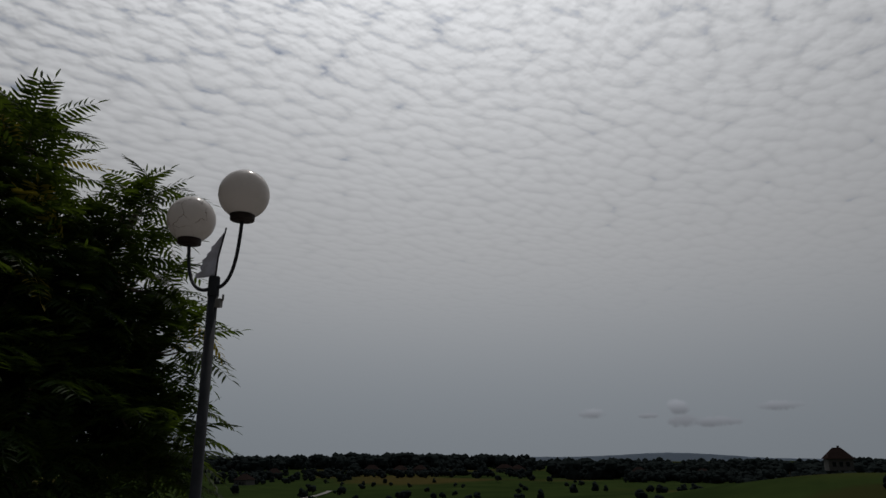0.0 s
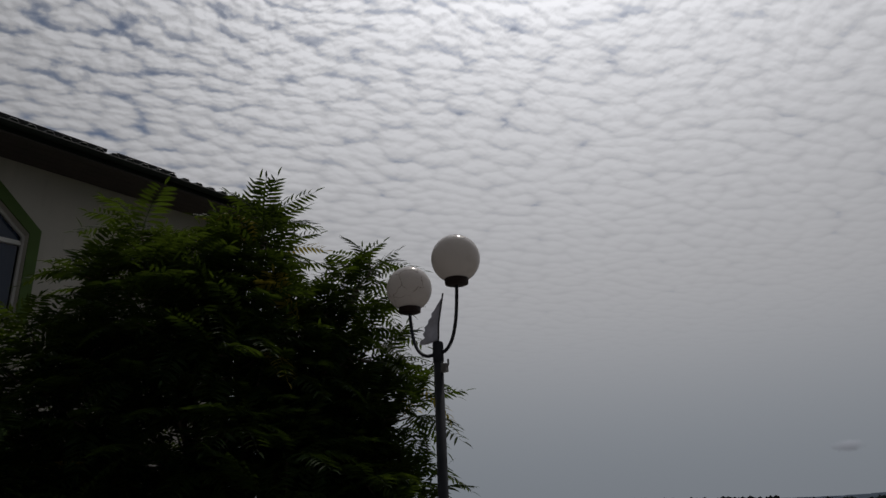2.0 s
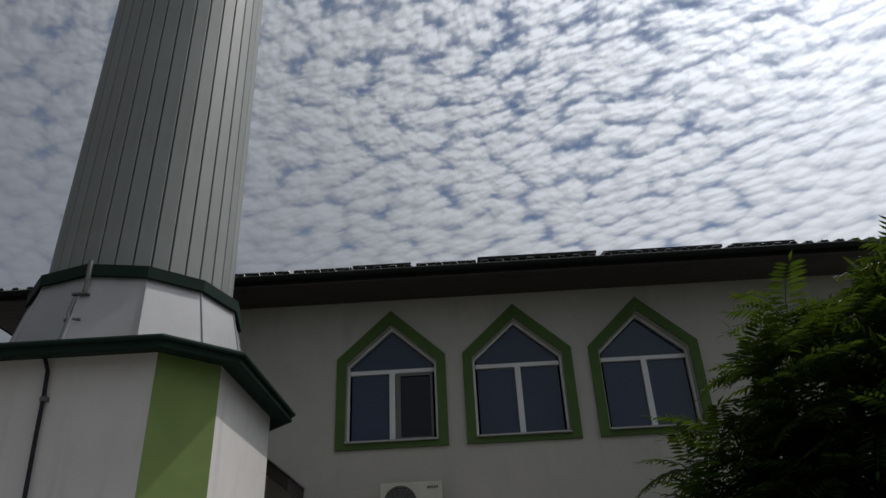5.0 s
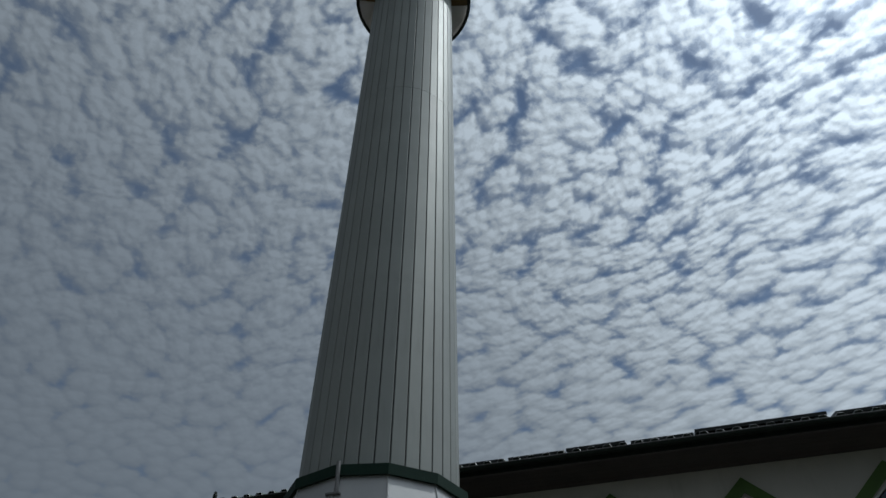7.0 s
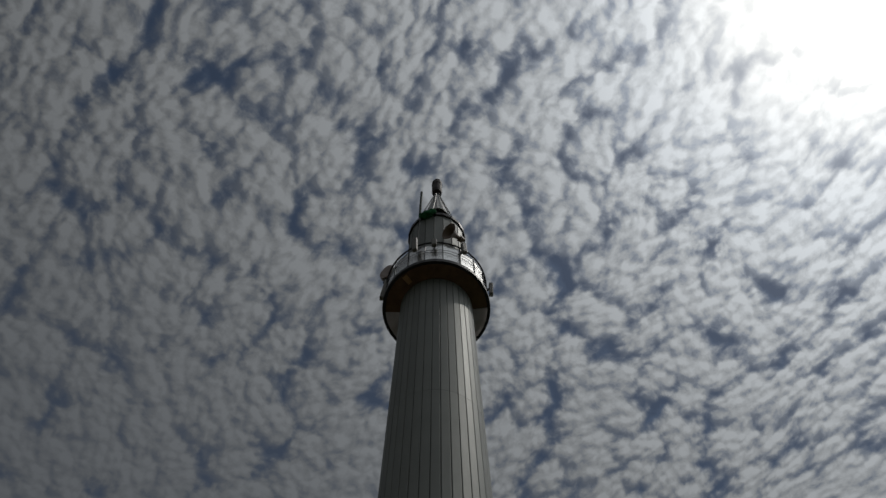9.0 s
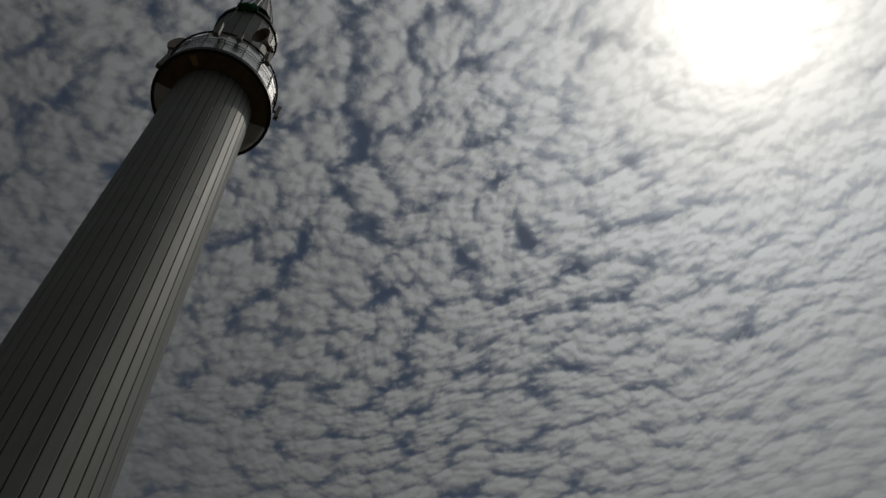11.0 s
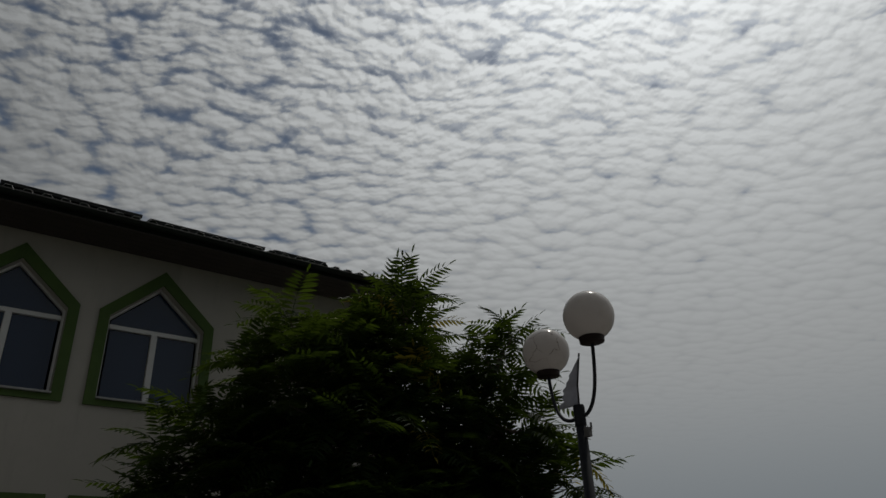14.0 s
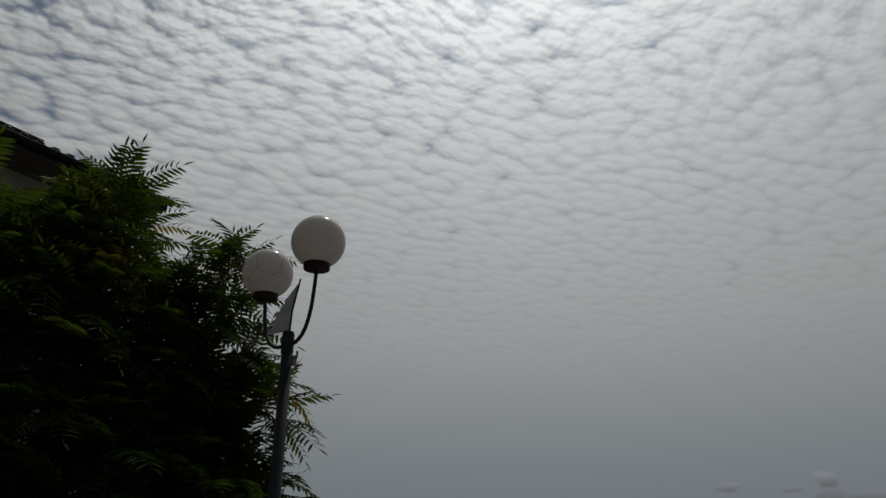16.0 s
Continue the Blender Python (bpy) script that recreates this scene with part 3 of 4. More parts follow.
def build_window(c, upper, open_sash=False):
    """The frame carries the surround, the panes and the sill."""
    if upper:
        shape = lambda grow, low, top: pointed(c, 0.622 + grow, 4.075 + low, 5.19 + grow * 0.45, 5.745 + top)
        sill_z, head = 4.075, 5.085
    else:
        shape = lambda grow, low, top: squared(c, 0.62 + grow, 1.42 + low, 2.80 + top)
        sill_z, head = 1.42, 2.80
    xf = WX - 0.11
    bm = ring_prism(shape(-0.002, 0.002, -0.002), shape(-0.032, 0.045, -0.042 if upper else -0.045), xf - 0.06, xf)
    if upper:
        box((xf - 0.058, c - 0.585, head - 0.03), (xf + 0.004, c + 0.585, head + 0.03), 0.006, bm)
        box((xf - 0.056, c - 0.04, sill_z + 0.045), (xf + 0.008, c + 0.04, head - 0.025), 0.006, bm)
    else:
        box((xf - 0.056, c - 0.045, sill_z + 0.05), (xf + 0.008, c + 0.045, head - 0.05), 0.006, bm)
    frame_ob = part("window", bm, white_pvc if upper else shaded_pvc, building, "white plastic window in a green painted surround")
    if upper:
        outer, inner = pointed(c, 0.755, 3.995, 5.255, 5.955), pointed(c, 0.624, 4.073, 5.192, 5.748)
    else:
        outer, inner = squared(c, 0.755, 1.28, 2.925), squared(c, 0.622, 1.418, 2.802)
    bm = ring_prism(outer, inner, WX - 0.108, WX + 0.035)
    part("surround", bm, shaded_surround_green, frame_ob, "leaf-green painted plaster surround")
    part("sill", box((xf - 0.02, c - 0.625, sill_z - 0.004), (WX + 0.075, c + 0.625, sill_z + 0.022), 0.005), zinc if upper else white_pvc, frame_ob, "thin metal sill")
    xp = xf - 0.035
    if upper:
        part("pane", prism([(c - 0.56, head + 0.037), (c + 0.56, head + 0.037), (c + 0.57, 5.175), (c, 5.68), (c - 0.57, 5.175)], xp - 0.012, xp, "x"), pane_blue, frame_ob)
    for side in (-1, 1):
        a, b = (c - 0.56, c - 0.046) if side < 0 else (c + 0.046, c + 0.56)
        top = head - 0.036 if upper else head - 0.056
        opened = open_sash and side > 0
        if opened:
            sash = ring_prism(squared((a + b) / 2, (b - a) / 2 - 0.002, sill_z + 0.057, top), squared((a + b) / 2 + 0.018, (b - a) / 2 - 0.05, sill_z + 0.085, top - 0.035), xf - 0.03, xf - 0.002)
            part("sash", sash, grey_frame, frame_ob, "grey sash in shadow")
            a, b = a + 0.066, b - 0.03
        part("pane", box((xp - 0.012, a, sill_z + 0.05), (xp, b, top)), pane_dark if opened or not upper else pane_blue, frame_ob)


def build_roof():
    rise = math.tan(radians(17))
    y0, y1, x0, x1 = -6.90, 6.62, -20.3, GUTTER + 0.04
    half = (x1 - x0) / 2
    ridge_z = 6.245 + half * rise
    xm = (x0 + x1) / 2
    # trapezoid ribs run up the front and back slopes
    bm = bmesh.new()
    pitch, high = 0.21, 0.05
    n = int((y1 - y0) / pitch)
    for sign, x_eave in ((1, x1), (-1, x0)):
        rows = []
        for k in range(n + 1):
            for dy, up in ((0.0, 0), (0.075, 0), (0.105, high), (0.18, high)):
                y = y0 + k * pitch + dy
                if y > y1:
                    continue
                reach = min(half, y - y0 + 0.001, y1 - y + 0.001)
                rows.append((bm.verts.new((x_eave, y, 6.245 + up)), bm.verts.new((x_eave - sign * reach, y, 6.245 + reach * rise + up))))
        for a, b in zip(rows, rows[1:]):
            bm.faces.new((a[0], b[0], b[1], a[1]))
    for y_eave, sign in ((y0, 1), (y1, -1)):
        vs = [bm.verts.new(p) for p in ((x0, y_eave, 6.255), (x1, y_eave, 6.255), (xm, y_eave + sign * half, ridge_z + 0.01))]
        bm.faces.new(vs)
    # pale zinc wire along the front eave, added for the lit rib ends
    edge = []
    for k in range(n):
        for dy, up in ((0.0, 0), (0.075, 0), (0.105, high), (0.18, high)):
            edge.append((x1 + 0.006, y0 + k * pitch + dy, 6.247 + up))
    part("rib_highlight", tube(edge, 0.0035, 4), zinc, building, "pale wire added for the lit rib ends of the roof")
    # thin steel bar added for the light line on the gutter's lip
    part("gutter_highlight", tube([(x1 + 0.05, y0 - 0.02, 6.231), (x1 + 0.05, y1 + 0.02, 6.231)], 0.006, 6), steel, building)
    part("roof", bm, roof_green, building, "dark green ribbed metal hip roof")
    part("soffit", box((x0 + 0.06, y0 + 0.06, 6.135), (x1 - 0.10, y1 - 0.06, 6.165)), soffit_brown, building, "dark brown boarded soffit")
    # soffit boards run along the eaves
    for k in range(5):
        x = WX + 0.05 + k * 0.135
        part("soffit_board", box((x, y0 + 0.08, 6.112), (x + 0.128, y1 - 0.08, 6.134)), soffit_brown, building)
    for lo, hi in (((x1 - 0.10, y0, 6.15), (x1 - 0.075, y1, 6.238)), ((x0, y0 - 0.02, 6.15), (x1 - 0.10, y0 + 0.01, 6.238)), ((x0, y1 - 0.01, 6.15), (x1 - 0.10, y1 + 0.02, 6.238))):
        part("fascia", box(lo, hi, 0.004), gutter_dark, building, "dark green fascia board")
    # half-round gutter
    outline = [(math.cos(a) * 0.05, math.sin(a) * 0.05) for a in [math.pi + math.pi * k / 10 for k in range(11)]]
    outline += [(math.cos(a) * 0.044, math.sin(a) * 0.044) for a in [2 * math.pi - math.pi * k / 10 for k in range(11)]]
    bm = bmesh.new()
    rows = [[bm.verts.new((x1 + 0.0 + a, y, 6.228 + b)) for a, b in outline] for y in (y0 - 0.02, y1 + 0.02)]
    for k in range(len(outline)):
        j = (k + 1) % len(outline)
        bm.faces.new((rows[0][k], rows[0][j], rows[1][j], rows[1][k]))
    for r in rows:
        bm.faces.new(r)
    part("gutter", bm, gutter_dark, building, "dark green metal gutter")
    part("finial", lathe([(0.0, 6.23), (0.03, 6.23), (0.035, 6.36), (0.02, 6.42), (0.0, 6.43)], 10, centre=(x1 - 0.02, y0 - 0.01)), gutter_dark, building)


def build_annex():
    bm = box((-18.0, -11.5, 0), (-10.2, Y0 - 0.005, 4.05))
    part("annex_wall", bm, soffit_brown, building, "brown low annex wall")
    part("annex_roof", box((-18.3, -11.8, 4.06), (-9.75, Y0 - 0.01, 4.30), 0.02), dark_green, building, "flat annex roof with dark edge")
    part("annex_flashing", box((-18.32, -11.82, 4.302), (-9.72, Y0 - 0.01, 4.335), 0.005), zinc, building)
    # small porch roof between the tower and the wall
    rise = [(-3.2, 4.36), (-2.13, 3.54), (-2.13, 3.36), (-3.2, 4.18)]
    part("porch_roof", prism(rise, WX + 0.004, -8.75, "x"), soffit_brown, building, "small sloping dark porch roof")
    part("porch_flashing", prism([(-3.2, 4.385), (-2.11, 3.55), (-2.11, 3.53), (-3.2, 4.362)], WX + 0.004, -8.73, "x"), zinc, building)


build_walls()
for i, c in enumerate(UPPER):
    build_window(c, True, i == 0)
for c in LOWER:
    build_window(c, False)
build_roof()
build_annex()


def build_solar_panel(y_lo, y_hi, lift):
    """A thin framed module that lies along the slope on two rails."""
    slope = radians(17)
    ob = thing("solar_panel", "dark framed solar panel lying on the metal roof", "solar panel", (GUTTER - 0.12, (y_lo + y_hi) / 2, 6.314 + lift), "solar panels on the roof")
    ob.rotation_euler = (0, slope, 0)
    w = (y_hi - y_lo) / 2 - 0.008
    part("frame", ring_box(-0.99, 0, -w, w, 0, 0.044, 0.022), alu, ob)
    part("glass_face", box((-0.968, -w + 0.022, 0.008), (-0.022, w - 0.022, 0.039)), solar, ob)
    for x in (-0.8, -0.2):
        part("rail", box((x, -w, -0.04 - lift), (x + 0.04, w, -0.001)), alu, ob)


def ring_box(x0, x1, y0, y1, z0, z1, width):
    bm = box((x0, y0, z0), (x1, y0 + width, z1))
    box((x0, y1 - width, z0), (x1, y1, z1), bm=bm)
    box((x0, y0 + width, z0), (x0 + width, y1 - width, z1), bm=bm)
    box((x1 - width, y0 + width, z0), (x1, y1 - width, z1), bm=bm)
    return bm


for y_lo, y_hi, lift in ((-3.98, -2.36, 0.03), (-2.29, -1.47, 0.03), (-1.46, -0.63, 0.05), (-0.57, 0.28, 0.03), (0.29, 1.96, 0.07), (2.05, 3.70, 0.05), (3.83, 4.70, 0.05)):
    build_solar_panel(y_lo, y_hi, lift)


def build_air_conditioner():
    ob = thing("air_conditioner", "off-white outdoor air conditioner unit bracketed to the wall", "air conditioner", (WX, -0.725, 3.0))
    part("body", box((0.07, -0.385, 0.0), (0.34, 0.385, 0.49), 0.012), ac_white, ob)
    part("front_panel", box((0.341, -0.375, 0.012), (0.349, 0.12, 0.478), 0.003), ac_white, ob)
    # dark disc with the fan opening's shade put in, behind a round grille
    shade_disc = part("fan_shade_disc", lathe([(0.0, 0.0), (0.205, 0.0), (0.205, 0.006), (0.0, 0.006)], 36), fan_dark, ob)
    shade_disc.matrix_local = pose(0.35, -0.13, 0.245, 0, 90, 0)
    for r in (0.04, 0.07, 0.10, 0.13, 0.16, 0.19):
        g = part("grille_ring", lathe([(r - 0.003, 0.0), (r + 0.003, 0.0), (r + 0.003, 0.006), (r - 0.003, 0.006)], 32, closed=True), steel, ob)
        g.matrix_local = pose(0.358, -0.13, 0.245, 0, 90, 0)
    spokes = None
    for k in range(12):
        a = 2 * math.pi * k / 12
        spokes = tube([(0.361, -0.13 + 0.03 * math.cos(a), 0.245 + 0.03 * math.sin(a)), (0.361, -0.13 + 0.2 * math.cos(a), 0.245 + 0.2 * math.sin(a))], 0.003, 5, spokes)
    part("grille_spokes", spokes, steel, ob)
    bars = None
    for k in range(5):
        bars = box((0.3495, 0.205 + k * 0.028, 0.408), (0.3512, 0.223 + k * 0.028, 0.434), bm=bars)
    part("logo", bars, logo_dark, ob, "small dark printed mark")
    part("valve_cover", box((0.12, 0.386, 0.06), (0.26, 0.42, 0.27), 0.008), ac_dark, ob)
    part("pipe", tube([(0.19, 0.41, 0.12), (0.19, 0.45, 0.10), (0.16, 0.46, 0.02), (0.08, 0.46, -0.05), (0.01, 0.46, -0.06)], 0.014, 8), ac_dark, ob)
    for y in (-0.27, 0.27):
        bm = box((0.004, y - 0.02, -0.035), (0.36, y + 0.02, -0.002), 0.003)
        box((0.004, y - 0.02, -0.30), (0.03, y + 0.02, -0.036), 0.003, bm)
        part("bracket", bm, steel, ob)


build_air_conditioner()


# ---- the tower ----
AX, AY = -7.20, -3.49


def chamfered(a, c):
    return [(a, -(a - c)), (a, a - c), (a - c, a), (-(a - c), a), (-a, a - c), (-a, -(a - c)), (-(a - c), -a), (a - c, -a)]


def build_tower():
    ob = thing("minaret", "tall grey clad minaret on a white and green base", "minaret", (AX, AY, 0))
    # base: the chamfers are painted green
    corners = chamfered(1.285, 0.42)
    part("base", prism(corners, 0.0, 4.06), base_plaster, ob, "white plastered square base")
    for k in (1, 3, 5, 7):
        (xa, ya), (xb, yb) = corners[k], corners[(k + 1) % 8]
        out = Vector((ya - yb, xb - xa)).normalized() * -0.004
        if out.dot(Vector((xa + xb, ya + yb))) < 0:
            out = -out
        bm = prism([(xa, ya), (xb, yb), (xb + out.x, yb + out.y), (xa + out.x, ya + out.y)], 0.0, 4.055)
        part("corner_panel", bm, green_paint, ob, "green painted chamfered corner")
    # ledge: sloping sheet roof with a rolled edge
    bm = bmesh.new()
    loops = [chamfered(a, c) for a, c in ((1.27, 0.415), (1.46, 0.505), (1.49, 0.518), (1.505, 0.522), (1.50, 0.52), (1.30, 0.43), (1.15, 0.40))]
    rings = [[bm.verts.new((x, y, z)) for x, y in l] for l, z in zip(loops, (4.06, 4.015, 4.02, 4.06, 4.125, 4.165, 4.20))]
    for a, b in zip(rings, rings[1:]):
        for k in range(8):
            bm.faces.new((a[k], a[(k + 1) % 8], b[(k + 1) % 8], b[k]))
    bm.faces.new(rings[-1])
    part("ledge", bm, dark_green, ob, "dark green sheet metal ledge")
    bm = bmesh.new()
    path = [Vector((x * 1.012, y * 1.012, 4.105)) for x, y in chamfered(1.50, 0.52)]
    part("ledge_edge", tube(path + path[:1], 0.026, 8, bm), dark_green, ob)
    low_path = [Vector((x * 1.004, y * 1.004, 4.03)) for x, y in chamfered(1.49, 0.518)]
    part("ledge_lip", tube(low_path + low_path[:1], 0.016, 8), dark_green, ob)
    # flared skirt of zinc sheets
    turn = 0.471
    for k in range(12):
        a, b = turn + 2 * math.pi * k / 12, turn + 2 * math.pi * (k + 1) / 12
        bm = bmesh.new()
        vs = []
        for r, z in ((1.23, 4.17), (1.045, 4.99)):
            for w in (a + 0.006, b - 0.006):
                vs.append(bm.verts.new((r * math.cos(w), r * math.sin(w), z)))
        bm.faces.new((vs[0], vs[1], vs[3], vs[2]))
        made = bmesh.ops.extrude_face_region(bm, geom=bm.faces[:])
        m = (a + b) / 2
        bmesh.ops.translate(bm, vec=(-0.02 * math.cos(m), -0.02 * math.sin(m), 0), verts=[g for g in made["geom"] if isinstance(g, bmesh.types.BMVert)])
        part("skirt_sheet", bm, zinc, ob)
        part("skirt_seam", tube([(1.232 * math.cos(a), 1.232 * math.sin(a), 4.17), (1.047 * math.cos(a), 1.047 * math.sin(a), 4.99)], 0.011, 5), zinc, ob)
    part("skirt_core", lathe([(1.19, 4.1), (1.01, 4.99)], 12, phase=turn), seam_dark, ob)
    part("collar", lathe([(1.03, 4.975), (1.095, 4.965), (1.10, 5.085), (1.02, 5.125), (0.90, 5.14)], 12, phase=turn), dark_green, ob, "dark green metal collar")
    # shaft: standing strips over a dark core, in two lengths
    def radius(z):
        return 0.955 - 0.006 * (z - 5.1)
    part("core", lathe([(radius(5.1) - 0.022, 5.1), (radius(17.05) - 0.022, 17.05)], 64), seam_dark, ob, smooth=True)
    count = 35
    half = math.pi / count - 0.0075
    first_turn = radians(33.35)
    for lo, hi in ((5.1, 12.3), (12.306, 17.0)):
        bm = bmesh.new()
        rows = []
        for z in (lo, hi):
            for depth in (0.0, -0.02):
                # flat strips with folded edges
                flat_x, wide_y = (radius(z) + depth) * math.cos(half), (radius(z) + depth) * math.sin(half)
                rows.append([bm.verts.new((flat_x - dip, wide_y * u, z)) for u, dip in ((-1, 0.006), (-0.94, 0.001), (-0.88, 0.0), (0.88, 0.0), (0.94, 0.001), (1, 0.006))])
        ol, il, oh, ih = rows
        n = len(ol)
        for k in range(n - 1):
            bm.faces.new((ol[k], ol[k + 1], oh[k + 1], oh[k]))
            bm.faces.new((ol[k], ol[k + 1], il[k + 1], il[k]))
            bm.faces.new((oh[k], oh[k + 1], ih[k + 1], ih[k]))
        for k in (0, n - 1):
            bm.faces.new((ol[k], oh[k], ih[k], il[k]))
        first = part("cladding_strip", bm, cladding, ob)
        first.rotation_euler = (0, 0, first_turn)
        for k in range(1, count):
            o = new("cladding_strip", first.data)
            o.parent = ob
            o.rotation_euler = (0, 0, first_turn + 2 * math.pi * k / count)
    # balcony
    for k in range(16):
        a = radians(-70 + 22.5 * k)
        boarded = k < 8
        bm = bmesh.new()
        rings = [[bm.verts.new((r * math.cos(a + w), r * math.sin(a + w), z)) for w in (0.0005, 0.13, 0.262, 0.392)] for r, z in ((0.86, 17.03), (1.29, 17.09), (1.29, 17.12), (0.86, 17.06))]
        for lo, hi in zip(rings, rings[1:] + rings[:1]):
            for j in range(3):
                bm.faces.new((lo[j], lo[j + 1], hi[j + 1], hi[j]))
        for j in (0, 3):
            bm.faces.new([q[j] for q in rings])
        part("floor_board" if boarded else "floor_sheet", bm, rust_wood if boarded else pale_sheet, ob, "rust brown boarded balcony underside" if boarded else "pale translucent balcony floor sheet")
    bm = bmesh.new()
    rings = [[bm.verts.new((r * math.cos(radians(w)), r * math.sin(radians(w)), z)) for w in (-20.5, -13.5)] for r, z in ((0.97, 17.02), (1.20, 17.05), (1.20, 17.065), (0.97, 17.035))]
    for lo, hi in zip(rings, rings[1:] + rings[:1]):
        bm.faces.new((lo[0], lo[1], hi[1], hi[0]))
    for j in (0, 1):
        bm.faces.new([q[j] for q in rings])
    part("patch_board", bm, new_wood, ob, "light new board nailed under the balcony")
    part("balcony_rim", lathe([(1.25, 17.045), (1.325, 17.045), (1.325, 17.18), (1.285, 17.18)], 48, closed=True), black_iron, ob)
    sides = 18
    bm = bmesh.new()
    w = math.pi / sides
    quad = [(1.27, -w * 0.97, 17.19), (1.27, w * 0.97, 17.19), (1.27, w * 0.97, 18.20), (1.27, -w * 0.97, 18.20)]
    inner = [bm.verts.new(((r - 0.006) * math.cos(a), (r - 0.006) * math.sin(a), z)) for r, a, z in quad]
    outer = [bm.verts.new((r * math.cos(a), r * math.sin(a), z)) for r, a, z in quad]
    bm.faces.new(inner)
    bm.faces.new(outer)
    for k in range(4):
        bm.faces.new((inner[k], inner[(k + 1) % 4], outer[(k + 1) % 4], outer[k]))
    first = part("rail_panel", bm, rail_white, ob)
    post = part("rail_post", tube([(1.285 * math.cos(w), 1.285 * math.sin(w), 17.15), (1.285 * math.cos(w), 1.285 * math.sin(w), 18.27)], 0.012, 6), black_iron, ob)
    for k in range(1, sides):
        for src, name in ((first, "rail_panel"), (post, "rail_post")):
            o = new(name, src.data)
            o.parent = ob
            o.rotation_euler = (0, 0, 2 * math.pi * k / sides)
    for z, r in ((18.27, 0.024), (17.80, 0.008), (17.66, 0.006)):
        ring = [(1.292 * math.cos(2 * math.pi * k / 48), 1.292 * math.sin(2 * math.pi * k / 48), z + (0.02 * math.sin(k * 1.7) if r < 0.01 else 0)) for k in range(49)]
        part("rail_bar", tube(ring, r, 6), black_iron, ob)
    # upper drum with standing sheets and a dark eave
    part("drum", lathe([(0.82, 17.14), (0.82, 21.60)], 20), cladding, ob, "grey clad drum above the balcony")
    for k in range(20):
        a = 2 * math.pi * k / 20
        part("drum_seam", tube([(0.824 * math.cos(a), 0.824 * math.sin(a), 17.2), (0.824 * math.cos(a), 0.824 * math.sin(a), 21.6)], 0.009, 4), seam_dark, ob)
    part("drum_eave", lathe([(0.80, 21.56), (0.87, 21.56), (0.88, 21.68), (0.80, 21.70), (0.0, 21.72)], 20), black_iron, ob)
    # bare spire frame with a rag of white sheet, a lantern on top
    for k in range(8):
        a = 2 * math.pi * k / 8 + 0.2
        part("spire_rod", tube([(0.80 * math.cos(a), 0.80 * math.sin(a), 21.68), (0.05 * math.cos(a), 0.05 * math.sin(a), 26.1)], 0.018, 5), steel, ob)
    part("spire_sheet", lathe([(0.42, 23.4), (0.07, 25.9), (0.06, 25.9), (0.40, 23.4)], 14, closed=True), sheet_white, ob, "white sheeting on the spire frame")
    part("lantern", lathe([(0.0, 26.0), (0.09, 26.0), (0.17, 26.12), (0.19, 26.3), (0.185, 26.9), (0.20, 26.95), (0.19, 27.3), (0.14, 27.5), (0.03, 27.56), (0.02, 27.8), (0.0, 27.8)], 18), base_brown, ob, "dark brown barrel-shaped finial")
    return ob


tower = build_tower()


def toward(lateral, radial, z):
    """A place on the tower by metres to the left of its axis and towards the yard."""
    f = Vector((-AX, -AY, 0)).normalized()
    left = Vector((f.y, -f.x, 0))
    return Vector((AX, AY, z)) + left * lateral + f * radial


def build_column_speaker(lateral, radial, z, tall, tilt=0.0):
    at = toward(lateral, radial, z)
    ob = thing("loudspeaker", "slim grey loudspeaker fixed to the balcony rail", "loudspeaker", at, "loudspeakers on the balcony")
    ob.rotation_euler = (0, radians(tilt), math.atan2(at.y - AY, at.x - AX))
    part("body", box((-0.05, -0.065, 0), (0.06, 0.065, tall), 0.02), speaker_grey, ob)
    part("bracket", box((-0.14, -0.02, tall * 0.4), (-0.045, 0.02, tall * 0.55), 0.004), black_iron, ob)


def build_paddle_speaker():
    at = toward(1.36, 0.0, 18.75)
    ob = thing("loudspeaker", "dark paddle-shaped loudspeaker above the balcony rail", "loudspeaker", at, "loudspeakers on the balcony")
    ob.rotation_euler = (0, radians(-6), math.atan2(at.y - AY, at.x - AX) + 1.1)
    outline = [(0.19 * math.cos(2 * math.pi * k / 20), 0.42 + 0.50 * math.sin(2 * math.pi * k / 20)) for k in range(20)]
    part("body", prism(outline, -0.05, 0.05, "x"), horn_tan, ob)
    part("stem", tube([(0, 0, -0.35), (0, 0, 0.1)], 0.03, 8), black_iron, ob)


build_column_speaker(0.60, 1.27, 17.72, 0.66, 4)
build_column_speaker(-0.63, 1.27, 17.72, 0.66, -3)
build_column_speaker(-1.40, 0.05, 17.95, 0.62, 3)
build_column_speaker(1.37, 0.02, 17.5, 1.0, -4)
build_paddle_speaker()
build_column_speaker(0.13, 1.37, 17.86, 0.32, 2)


def build_horn(lateral, radial, z, name, turn):
    at = toward(lateral, radial, z)
    ob = thing(name, "tan horn loudspeaker on the minaret drum", "loudspeaker", at, "loudspeakers on the balcony")
    ob.rotation_euler = (0, radians(108), turn)
    part("horn", lathe([(0.06, -0.22), (0.07, -0.08), (0.13, 0.05), (0.24, 0.18), (0.25, 0.20), (0.23, 0.20), (0.10, 0.05), (0.03, -0.1)], 22), horn_tan, ob, smooth=True)
    part("driver", lathe([(0.0, -0.36), (0.085, -0.36), (0.09, -0.22), (0.05, -0.20)], 16), horn_tan, ob)


facing = math.atan2(-AY, -AX)
build_horn(-0.42, 0.95, 19.75, "horn_speaker", facing - 0.9)


